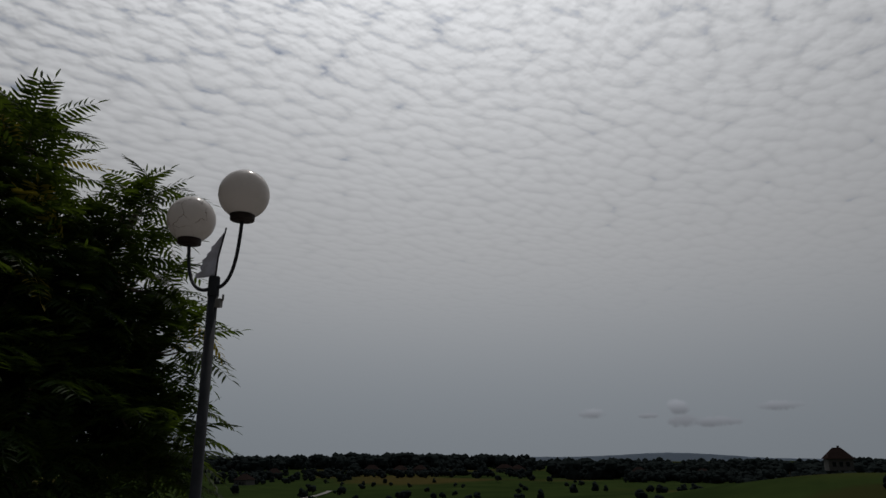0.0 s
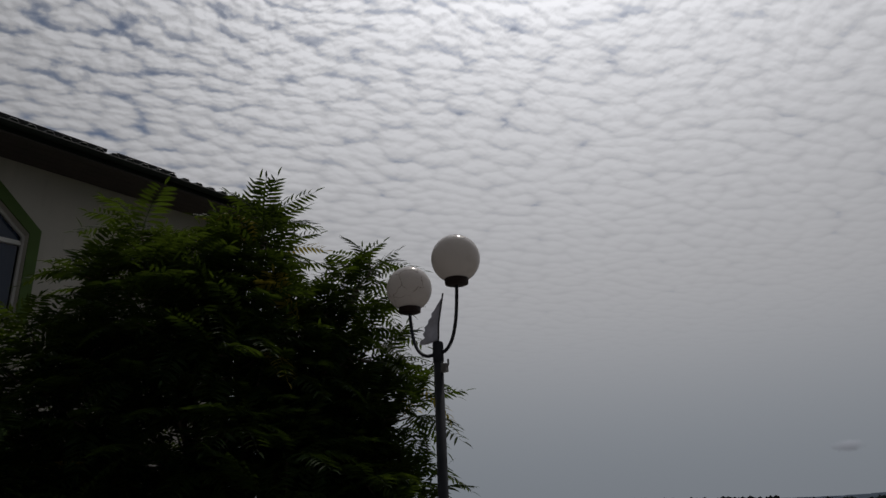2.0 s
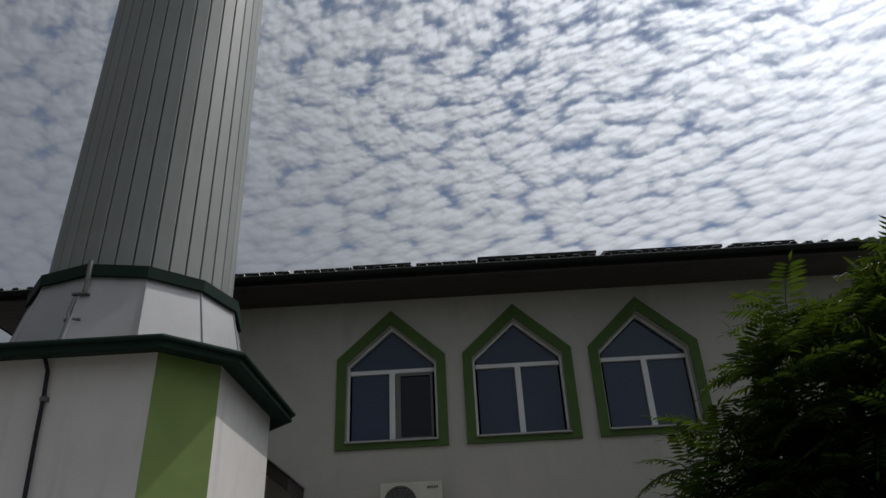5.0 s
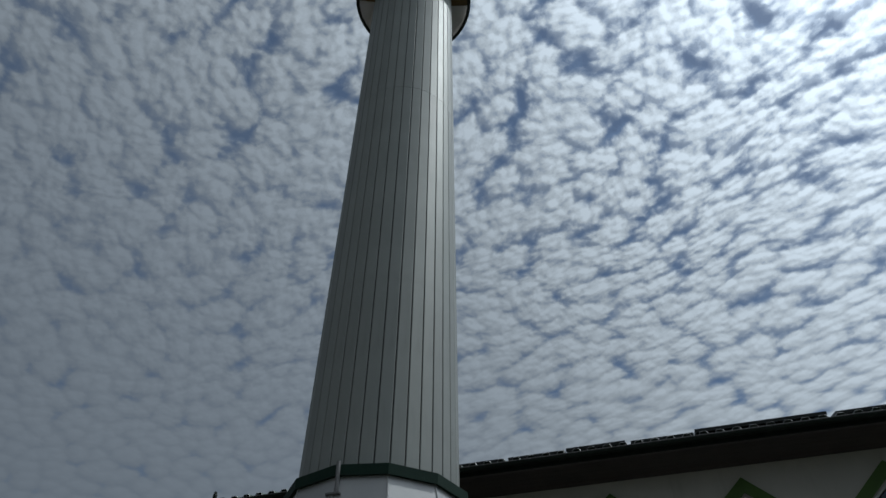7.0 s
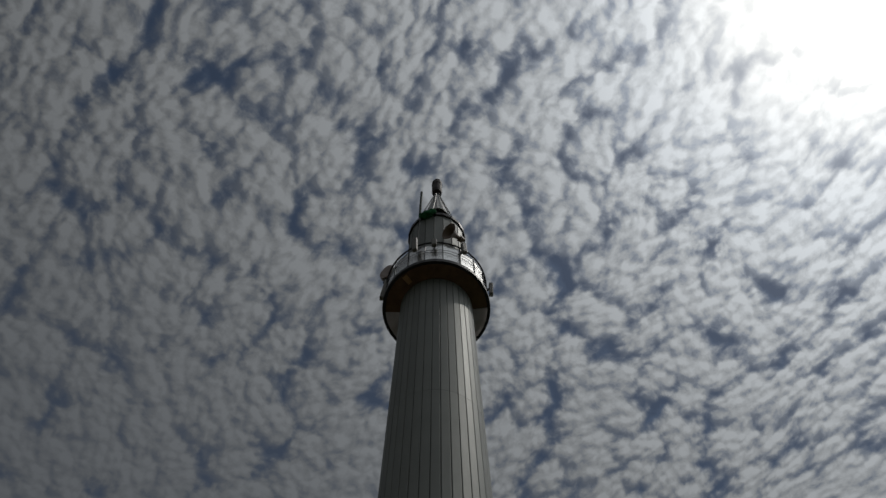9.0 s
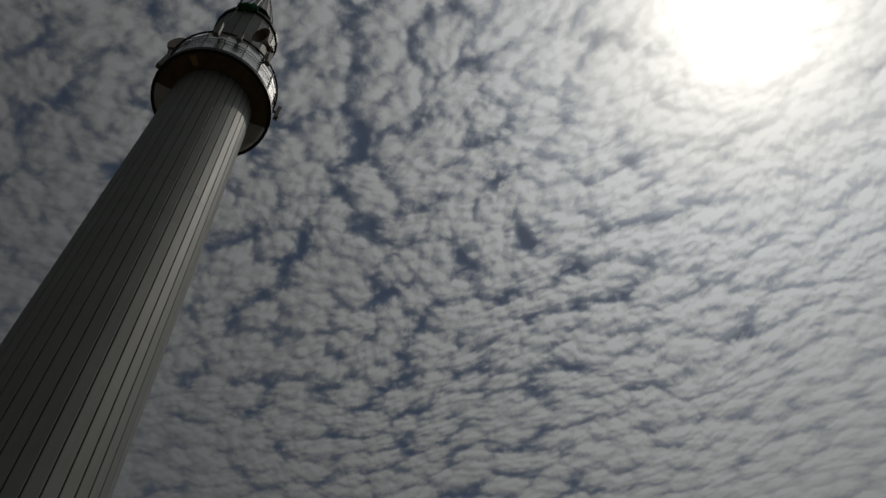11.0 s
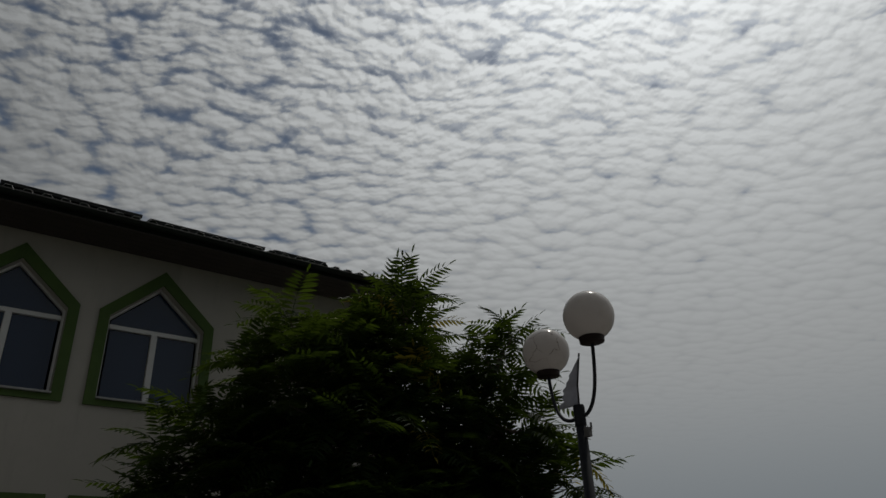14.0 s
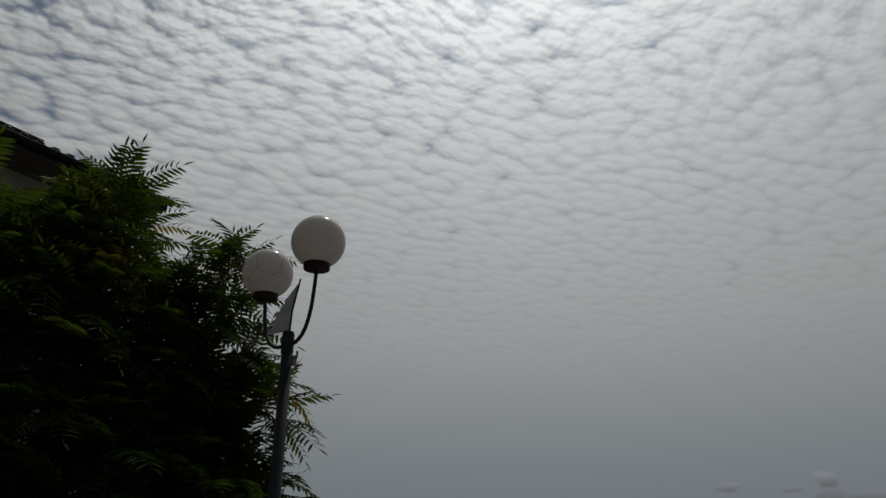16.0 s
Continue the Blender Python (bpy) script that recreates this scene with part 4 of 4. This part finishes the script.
def build_antenna():
    at = toward(0.55, 0.55, 21.7)
    ob = thing("antenna", "thin dark antenna rod on the minaret drum", "antenna", at)
    part("rod", tube([(0, 0, 0), (0.02, 0.01, 1.5), (0.03, 0.02, 2.7)], 0.04, 6), dark_green, ob)
    part("cable", tube([(0.1, 0.1, 0.0), (0.24, 0.14, -0.5), (0.26, 0.12, -1.6), (0.22, 0.08, -2.6), (0.3, 0.1, -3.9)], 0.014, 5), black_iron, ob)
    # a crumpled green net hangs over the eave
    bm = bmesh.new()
    bmesh.ops.create_icosphere(bm, subdivisions=3, radius=0.2)
    for v in bm.verts:
        v.co = Vector((v.co.x * 0.9, v.co.y * 1.2, v.co.z * 0.8)) * (1 + 0.5 * noise.noise(v.co * 7))
    net = mesh_object("net", bm, net_green)
    net.location = toward(0.33, 0.80, 21.62)
    tagged(net, "crumpled green net draped on the drum eave", "net")


build_antenna()


def build_downpipe():
    ob = thing("downpipe", "galvanised conduit running down the minaret base", "pipe", (AX + 1.285, AY, 0))
    part("pipe", tube([(0.05, -0.10, 4.04), (0.035, -0.06, 3.93), (0.03, -0.045, 3.70), (0.03, -0.035, 3.4), (0.03, -0.01, 2.9), (0.03, 0.0, 0.05)], 0.018, 8), post_grey, ob)
    for z in (3.68, 2.6, 1.4):
        part("clip", box((0.0, -0.065, z - 0.02), (0.055, -0.005, z + 0.02), 0.005), steel, ob)
    bend = thing("conduit", "short bent conduit bolted over the zinc skirt", "pipe", (AX + 1.05, AY, 4.2))
    part("pipe", tube([(0.04, -0.03, 0.92), (0.035, -0.02, 0.56), (0.05, -0.09, 0.52), (0.09, -0.10, 0.33), (0.10, -0.08, 0.28), (0.16, -0.08, 0.0)], 0.024, 8), steel, bend)
    for z in (0.56, 0.28):
        part("clip", box((0.0, -0.13, z - 0.013), (0.075 + (0.56 - z) * 0.12, 0.03, z + 0.013), 0.005), steel, bend)


build_downpipe()


# ---- the street lamp ----
def build_lamp():
    px, py = -3.208, 3.643
    ob = thing("street_lamp", "dark post lamp with two white globes", "street lamp", (px, py, 0))
    part("post", tube([(0, 0, 0.0), (0, 0, 0.9), (0, 0, 0.95), (0, 0, 2.70)], [0.05, 0.05, 0.036, 0.033], 14), post_grey, ob, smooth=True)
    part("foot", lathe([(0.0, 0.0), (0.13, 0.0), (0.13, 0.02), (0.06, 0.05), (0.05, 0.10), (0.0, 0.10)], 18), post_grey, ob)
    part("post_cap", lathe([(0.034, 2.58), (0.038, 2.58), (0.038, 2.70), (0.034, 2.715), (0.0, 2.72)], 14), post_grey, ob)
    for (gx, gy, gz), mat in (((-3.037, 3.666, 3.284), opal), ((-3.600, 3.795, 3.219), opal_cracked)):
        c = Vector((gx - px, gy - py, gz))
        foot_z = gz - 0.185
        flat = Vector((c.x, c.y, 0))
        pts = [Vector((0, 0, 2.645)) + flat.normalized() * 0.03]
        for u, v in ((0.25, 0.0), (0.5, 0.06), (0.72, 0.20), (0.88, 0.42), (0.96, 0.68), (1.0, 1.0)):
            p = flat * u
            pts.append(Vector((p.x, p.y, 2.635 + (foot_z - 2.635) * v)))
        arm = bpy.data.curves.new("arm", "CURVE")
        arm.dimensions, arm.bevel_depth, arm.bevel_resolution = "3D", 0.0125, 3
        sp = arm.splines.new("NURBS")
        sp.points.add(len(pts) - 1)
        for q, p in zip(sp.points, pts):
            q.co = (*p, 1)
        sp.use_endpoint_u, sp.order_u = True, 4
        raw = new("raw_arm", arm)
        me = bpy.data.meshes.new_from_object(raw)
        bpy.data.objects.remove(raw)
        me.materials.append(post_grey)
        arm_ob = new("arm", me)
        arm_ob.parent = ob
        part("holder", lathe([(0.0, foot_z - 0.012), (0.05, foot_z - 0.01), (0.082, foot_z + 0.0), (0.085, foot_z + 0.045), (0.075, foot_z + 0.05), (0.0, foot_z + 0.05)], 24, centre=(c.x, c.y)), base_brown, ob, "dark brown globe holder")
        bm = bmesh.new()
        bmesh.ops.create_uvsphere(bm, u_segments=48, v_segments=32, radius=0.172)
        g = part("globe", bm, mat, ob, "white opal globe" if mat == opal else "white opal globe with dirty hairline cracks", smooth=True)
        g.location = c
    part("clamp", box((0.03, -0.015, 2.50), (0.075, 0.015, 2.56), 0.004), steel, ob)
    part("hook", tube([(0.07, 0, 2.53), (0.085, 0, 2.55), (0.085, 0, 2.585)], 0.007, 6), steel, ob)


build_lamp()


def build_pennant():
    """A frayed cloth triangle on a thin stick at the post's top."""
    ob = thing("pennant", "frayed grey triangular cloth tied to the lamp post", "flag", (-3.208, 3.643, 2.70))
    part("stick", tube([(0, 0, -0.10), (0.01, 0.005, 0.15), (0.045, 0.02, 0.36)], 0.006, 6), black_iron, ob)
    bm = bmesh.new()
    rows = []
    n = 14
    for k in range(n + 1):
        u = k / n
        edge = Vector((0.045 * u * u, 0.02 * u * u, 0.02 + 0.33 * u))
        wide = 0.165 * (1 - u) ** 0.9 * (1 + 0.30 * noise.noise((u * 17, 2.0, 0)) + 0.12 * math.sin(u * 41))
        row = []
        for j in range(7):
            v = j / 6
            row.append(bm.verts.new(edge + Vector((-0.62, -0.42, 0)) * wide * v + Vector((-0.4, 0.6, 0)) * 0.035 * math.sin(3.2 * v + 2.6 * u) * v + Vector((0, 0, -0.02 * v))))
        rows.append(row)
    for a, b in zip(rows, rows[1:]):
        for j in range(6):
            bm.faces.new((a[j], a[j + 1], b[j + 1], b[j]))
    made = bmesh.ops.extrude_face_region(bm, geom=bm.faces[:])
    bmesh.ops.translate(bm, vec=(0.001, -0.0015, 0), verts=[g for g in made["geom"] if isinstance(g, bmesh.types.BMVert)])
    part("cloth", bm, cloth, ob, "frayed blue-grey cloth", smooth=True)


build_pennant()


# ---- the sumac tree by the lamp ----
RNG = np.random.default_rng(11)


def frond(length, pairs, droop, leaf, sweep):
    """A pinnate leaf along +x: pairs of folded leaflets on a drooping stalk. Gives vertices and faces."""
    verts, faces = [], []

    def stalk(u):
        return np.array([length * u * (1 - 0.12 * droop * u), 0.0, -droop * length * 0.45 * u * u + 0.06 * length * math.sin(u * 3)])

    last = None
    for k in range(5):
        p = stalk(k / 4)
        w = 0.0035 * (1 - 0.6 * k / 4)
        at = len(verts)
        verts += [p + (0, w, 0), p + (0, -w, 0), p + (0, 0, -w)]
        if last is not None:
            faces += [(last, last + 1, at + 1, at), (last + 1, last + 2, at + 2, at + 1), (last + 2, last, at, at + 2)]
        last = at

    def leaflet(root, way, size):
        way = way / np.linalg.norm(way)
        side = np.cross(way, (0, 0, 1.0))
        side = side / np.linalg.norm(side)
        up = np.cross(side, way)
        at = len(verts)
        w = size * 0.096
        mid1, mid2 = root + way * size * 0.33, root + way * size * 0.68 - (0, 0, size * 0.05)
        tip = root + way * size - (0, 0, size * 0.14)
        verts.extend([root, mid1 + side * w + up * w * 0.35, mid1, mid1 - side * w + up * w * 0.35, mid2 + side * w * 0.85 + up * w * 0.3, mid2, mid2 - side * w * 0.85 + up * w * 0.3, tip])
        faces.extend([(at, at + 1, at + 2), (at, at + 2, at + 3), (at + 1, at + 4, at + 5, at + 2), (at + 2, at + 5, at + 6, at + 3), (at + 4, at + 7, at + 5), (at + 5, at + 7, at + 6)])

    for k in range(pairs):
        u = 0.2 + 0.78 * k / pairs
        root = stalk(u)
        size = leaf * (0.65 + 0.5 * math.sin(math.pi * (0.15 + 0.8 * u)))
        for s in (-1, 1):
            leaflet(root, np.array([sweep + 0.25 * u, s * 1.0, -0.25 - 0.12 * math.sin(k * 2.1 + s)]), size)
    leaflet(stalk(1.0), np.array([1.0, 0.05, -0.5 * droop]), leaf * 0.8)
    return np.array(verts), faces


FRONDS = [frond(0.50, 10, 0.60, 0.125, 0.28), frond(0.46, 9, 0.95, 0.12, 0.3), frond(0.54, 11, 0.45, 0.125, 0.25), frond(0.42, 9, 0.75, 0.115, 0.35)]
TREE_AT = Vector((-5.72, 3.62, 0))
RIGHT = Vector((0.55, 0.835, 0))
DEEP = Vector((-0.835, 0.55, 0))
# lumps of the crown: metres to the right and deeper than the trunk, height, radius
LUMPS = [(-0.30, 0.0, 3.12, 1.10), (0.28, 0.0, 4.20, 0.28), (0.05, 0.1, 3.95, 0.42), (-0.62, 0.1, 3.62, 0.52), (1.24, 0.0, 3.80, 0.28), (1.15, 0.0, 3.58, 0.26), (1.15, 0.0, 3.05, 0.50),
         (-1.32, 0.0, 2.60, 0.72), (-0.2, 0.1, 2.0, 1.4), (1.48, 0.05, 2.48, 0.46), (-1.80, 0.0, 1.88, 0.72), (0.36, -0.1, 3.05, 0.66), (0.60, 0.0, 1.3, 1.1), (-0.9, 0.0, 1.2, 1.1), (1.48, 0.0, 1.70, 0.48), (1.05, 0.15, 2.15, 0.5), (0.95, 0.15, 2.45, 0.62), (1.1, 0.1, 1.6, 0.7)]


def build_tree():
    ob = thing("sumac_tree", "bushy dark green sumac tree with feathery compound leaves", "tree", TREE_AT)
    tips = []
    for s, d, z, r in LUMPS:
        c = RIGHT * s + DEEP * d + Vector((0, 0, z))
        count = max(5, int((36 if s > 1.1 and z > 3.3 else 44 if z > 3.3 else 56) * r ** 1.9))
        for k in range(count):
            h = 1 - 2 * (k + 0.5) / count
            a = k * 2.399963 + s * 3
            n = Vector((math.sqrt(1 - h * h) * math.cos(a), math.sqrt(1 - h * h) * math.sin(a), h))
            if n.z < -0.55:
                continue
            depth = float(RNG.uniform(0.72, 1.04)) if k % 4 else float(RNG.uniform(0.35, 0.7))
            p = c + Vector((n.x, n.y, n.z * 0.95)) * r * depth
            if p.z > 0.4:
                tips.append((p, n, s, z))
    # trunk and limbs
    trunk_top = Vector((0.0, 0.0, 1.7))
    part("trunk", tube([(0.02, 0.0, -0.03), (0.0, 0.02, 0.5), (0.03, -0.01, 1.1), trunk_top], [0.12, 0.095, 0.085, 0.07], 10), bark, ob, smooth=True)
    forks = []
    for s, d, z, r in LUMPS:
        c = RIGHT * s + DEEP * d + Vector((0, 0, z))
        root = Vector((0, 0, min(1.65, max(0.5, z * 0.45))))
        mid = root.lerp(c, 0.55) + Vector((0, 0, -0.12 * (c - root).length))
        part("limb", tube([root, root.lerp(mid, 0.5), mid, mid.lerp(c, 0.6), c], [0.055, 0.047, 0.038, 0.03, 0.022], 7), bark, ob, smooth=True)
        forks.append(c)
    twigs = None
    for p, n, s, z in tips:
        c = min(forks, key=lambda f: (f - p).length)
        own = tube([c, c.lerp(p, 0.6) + Vector((0, 0, -0.03)), p], [0.014, 0.010, 0.007], 4, ends=False)
        twigs = merged(twigs, own)
    tagged(part("twig_mesh", twigs, bark, ob), kind="stuff")
    # rosettes of fronds at the tips
    allv, allf, total = [], [], 0
    yellow_v, yellow_f, yellow_n = [], [], 0
    single = []
    meshes = []
    for v, f in FRONDS:
        me = bpy.data.meshes.new("leaf")
        me.from_pydata([tuple(q) for q in v], [], f)
        me.materials.append(leaf_green)
        meshes.append(me)
    for i, (p, n, s, z) in enumerate(tips):
        lean = (n * 0.8 + Vector((0, 0, 0.75))).normalized()
        count = int(RNG.integers(5, 8) if s > 1.1 and z > 2.9 else RNG.integers(7, 10))
        for k in range(count):
            a = 2 * math.pi * k / count + float(RNG.uniform(-0.3, 0.3))
            lift = float(RNG.uniform(-0.15, 0.95)) if k % 3 else float(RNG.uniform(0.5, 1.3))
            if s > 1.1 and z > 2.9:
                lift = 0.65 * lift
            elif z > 3.6:
                lift += 0.25
            flat = Vector((math.cos(a), math.sin(a), 0))
            flat = Vector((0, 0, 1)).rotation_difference(lean) @ flat
            way = (flat + lean * lift).normalized()
            side = Vector((0, 0, 1)).cross(way)
            side = side.normalized() if side.length > 0.05 else Vector((0, 1, 0))
            up = way.cross(side)
            which = int(RNG.integers(0, len(FRONDS)))
            size = float(RNG.uniform(0.9, 1.28)) * (0.95 if z > 3.6 else 1.0)
            m = Matrix((way, side, up)).transposed().to_4x4()
            m = Matrix.Translation(p) @ m @ Matrix.Rotation(float(RNG.uniform(-0.28, 0.28)), 4, "X") @ Matrix.Diagonal((size, size, size, 1))
            turns_yellow = (0.0 < s < 0.5 and RNG.uniform() < 0.06) or RNG.uniform() < 0.004
            if len(single) < 290 and p.z > 2.2 and p.dot(DEEP) < 0.1 and i % 2 == 0 and k % 5 == 0 and not turns_yellow:
                single.append((m, which))
                continue
            v, f = FRONDS[which]
            a4 = np.array(m)
            moved = v @ a4[:3, :3].T + a4[:3, 3]
            if turns_yellow:
                yellow_v.append(moved)
                yellow_f += [tuple(q + yellow_n for q in g) for g in f]
                yellow_n += len(v)
            else:
                allv.append(moved)
                allf += [tuple(q + total for q in g) for g in f]
                total += len(v)
    for name, v, f, mat in (("crown", allv, allf, leaf_green), ("yellowed_leaves", yellow_v, yellow_f, leaf_yellow)):
        me = bpy.data.meshes.new(name)
        me.from_pydata(np.concatenate(v).tolist(), [], f)
        me.materials.append(mat)
        o = new(name, me)
        o.parent = ob
        tagged(o, kind="stuff")
    for m, which in single:
        o = new("leaf", meshes[which])
        o.parent = ob
        o.matrix_local = m


build_tree()


# ---- far woods, trees and farms ----
def lumpy_ball(seed, scale):
    bm = bmesh.new()
    bmesh.ops.create_icosphere(bm, subdivisions=1, radius=1.0)
    v = np.array([tuple(q.co) for q in bm.verts])
    f = [tuple(q.index for q in g.verts) for g in bm.faces]
    bm.free()
    grow = np.array([1 + 0.38 * noise.noise(Vector(q) * 1.7 + Vector((seed, 0, 0))) + 0.22 * noise.noise(Vector(q) * 4.5 + Vector((0, seed, 0))) for q in v])
    return v * grow[:, None] * np.array(scale), f


BALLS = [lumpy_ball(3.1 * k + 1, (1.0, 1.0, 1.1)) for k in range(6)]


def tree_shape(tall, seed):
    """A far broadleaf crown out of several lumps, from the ground up."""
    rng = np.random.default_rng(seed)
    vs, fs, n = [], [], 0
    for k in range(9):
        b, f = BALLS[int(rng.integers(0, 6))]
        r = tall * rng.uniform(0.14, 0.27)
        at = np.array([rng.uniform(-0.25, 0.25) * tall, rng.uniform(-0.25, 0.25) * tall, tall * rng.uniform(0.22, 0.76)])
        vs.append(b * r + at)
        fs += [tuple(q + n for q in g) for g in f]
        n += len(b)
    return np.concatenate(vs), fs


SHAPES = [tree_shape(1.0, k) for k in range(8)]


def build_woods():
    rng = np.random.default_rng(5)
    vs, fs, n = [], [], 0
    belts = [(16.0, 50, 640, 900, 560, 12.0), (23, 31, 600, 740, 150, 13.0), (-16, 14.5, 560, 800, 560, 9.0), (-3, 9, 400, 470, 110, 6.0), (9, 14, 470, 560, 90, 12.0), (-9, -2, 430, 520, 90, 9.0), (16, 40, 470, 600, 200, 5.0), (-16, 1, 330, 420, 130, 7.0), (30, 50, 420, 560, 40, 6.0), (13, 18, 640, 900, 70, 7.0)]
    for a0, a1, r0, r1, count, tall in belts:
        for k in range(count):
            az, r = radians(rng.uniform(a0, a1)), rng.uniform(r0, r1)
            x, y = -math.sin(az) * r, math.cos(az) * r
            v, f = SHAPES[int(rng.integers(0, 8))]
            h = tall * rng.uniform(0.55, 1.3)
            spin = rng.uniform(0, 6.28)
            c, s = math.cos(spin), math.sin(spin)
            vs.append((v @ np.array([[c, s, 0], [-s, c, 0], [0, 0, 1]])) * (h * 1.15, h * 1.15, h) + (x, y, land_height(x, y) - 0.15 * h))
            fs += [tuple(q + n for q in g) for g in f]
            n += len(v)
    me = bpy.data.meshes.new("woods")
    me.from_pydata(np.concatenate(vs).tolist(), [], fs)
    me.materials.append(wood_far)
    tagged(new("woods", me), "dark wooded ridges beyond the valley", "woods", kind="stuff")


build_woods()


def build_far_trees():
    rng = np.random.default_rng(8)
    first = None
    for k in range(90):
        az, r = radians(rng.uniform(-9, 41)), rng.uniform(170, 440)
        x, y = -math.sin(az) * r, math.cos(az) * r
        z = land_height(x, y)
        h = rng.uniform(1.8, 4.2)
        if first is None or k % 9 == 0:
            first = thing("tree", "dark green broadleaf tree on the meadow", "tree", (x, y, z), "trees on the meadow")
            v, f = SHAPES[(k // 9) % 8]
            me = bpy.data.meshes.new("crown")
            me.from_pydata((v * (h * 1.15, h * 1.15, h) - (0, 0, 0.12 * h)).tolist(), [], f)
            me.materials.append(wood_far)
            crown = new("crown", me)
            crown.parent = first
            part("trunk", tube([(0, 0, -0.3), (0, 0, h * 0.5)], [0.2, 0.12], 6), bark, first)
        else:
            s = float(rng.uniform(0.7, 1.2))
            copy_thing(first, pose(x, y, z, 0, 0, float(rng.uniform(0, 360))) @ Matrix.Diagonal((s, s, s, 1)))


build_far_trees()


def build_house(az, r, wide, deep, tall, roof_up, spin, label, group=""):
    a = radians(az)
    x, y = -math.sin(a) * r, math.cos(a) * r
    ob = thing("house", label, "house", (x, y, land_height(x, y) - 0.2), group)
    ob.rotation_euler = (0, 0, radians(spin))
    w, d = wide / 2, deep / 2
    part("wall", box((-w, -d, 0), (w, d, tall)), house_white, ob)
    bm = bmesh.new()
    e = 0.5
    low = [bm.verts.new(p) for p in ((-w - e, -d - e, tall), (w + e, -d - e, tall), (w + e, d + e, tall), (-w - e, d + e, tall))]
    top = [bm.verts.new((-w * 0.35, 0, tall + roof_up)), bm.verts.new((w * 0.35, 0, tall + roof_up))]
    bm.faces.new(low)
    bm.faces.new((low[0], low[1], top[1], top[0]))
    bm.faces.new((low[2], low[3], top[0], top[1]))
    bm.faces.new((low[1], low[2], top[1]))
    bm.faces.new((low[3], low[0], top[0]))
    part("roof", bm, house_roof, ob, "reddish brown tiled hip roof")
    for k in (-0.55, 0.0, 0.55):
        part("window", box((w * k - 0.45, -d - 0.03, 1.0), (w * k + 0.45, -d + 0.05, 2.2)), pane_dark, ob)
    part("chimney", box((w * 0.1, 0.4, tall + roof_up * 0.5), (w * 0.1 + 0.5, 0.9, tall + roof_up + 0.5)), house_roof, ob)


build_house(-5.3, 226, 6.0, 5.2, 3.0, 2.9, 8, "farmhouse with a reddish brown hip roof on a slope")
for az, r, w, spin in ((28.2, 560, 10, 20), (26.0, 545, 9, -15), (24.5, 550, 8, 5), (18.0, 600, 13, 10), (17.0, 580, 9, -20), (35.5, 520, 9, 30), (37.6, 430, 8, 0), (8.0, 560, 9, 15), (3.5, 500, 9, 0)):
    build_house(az, r, w, 8, 3.4, 3.0, spin, "small pale house at the edge of the woods", "houses in the valley")
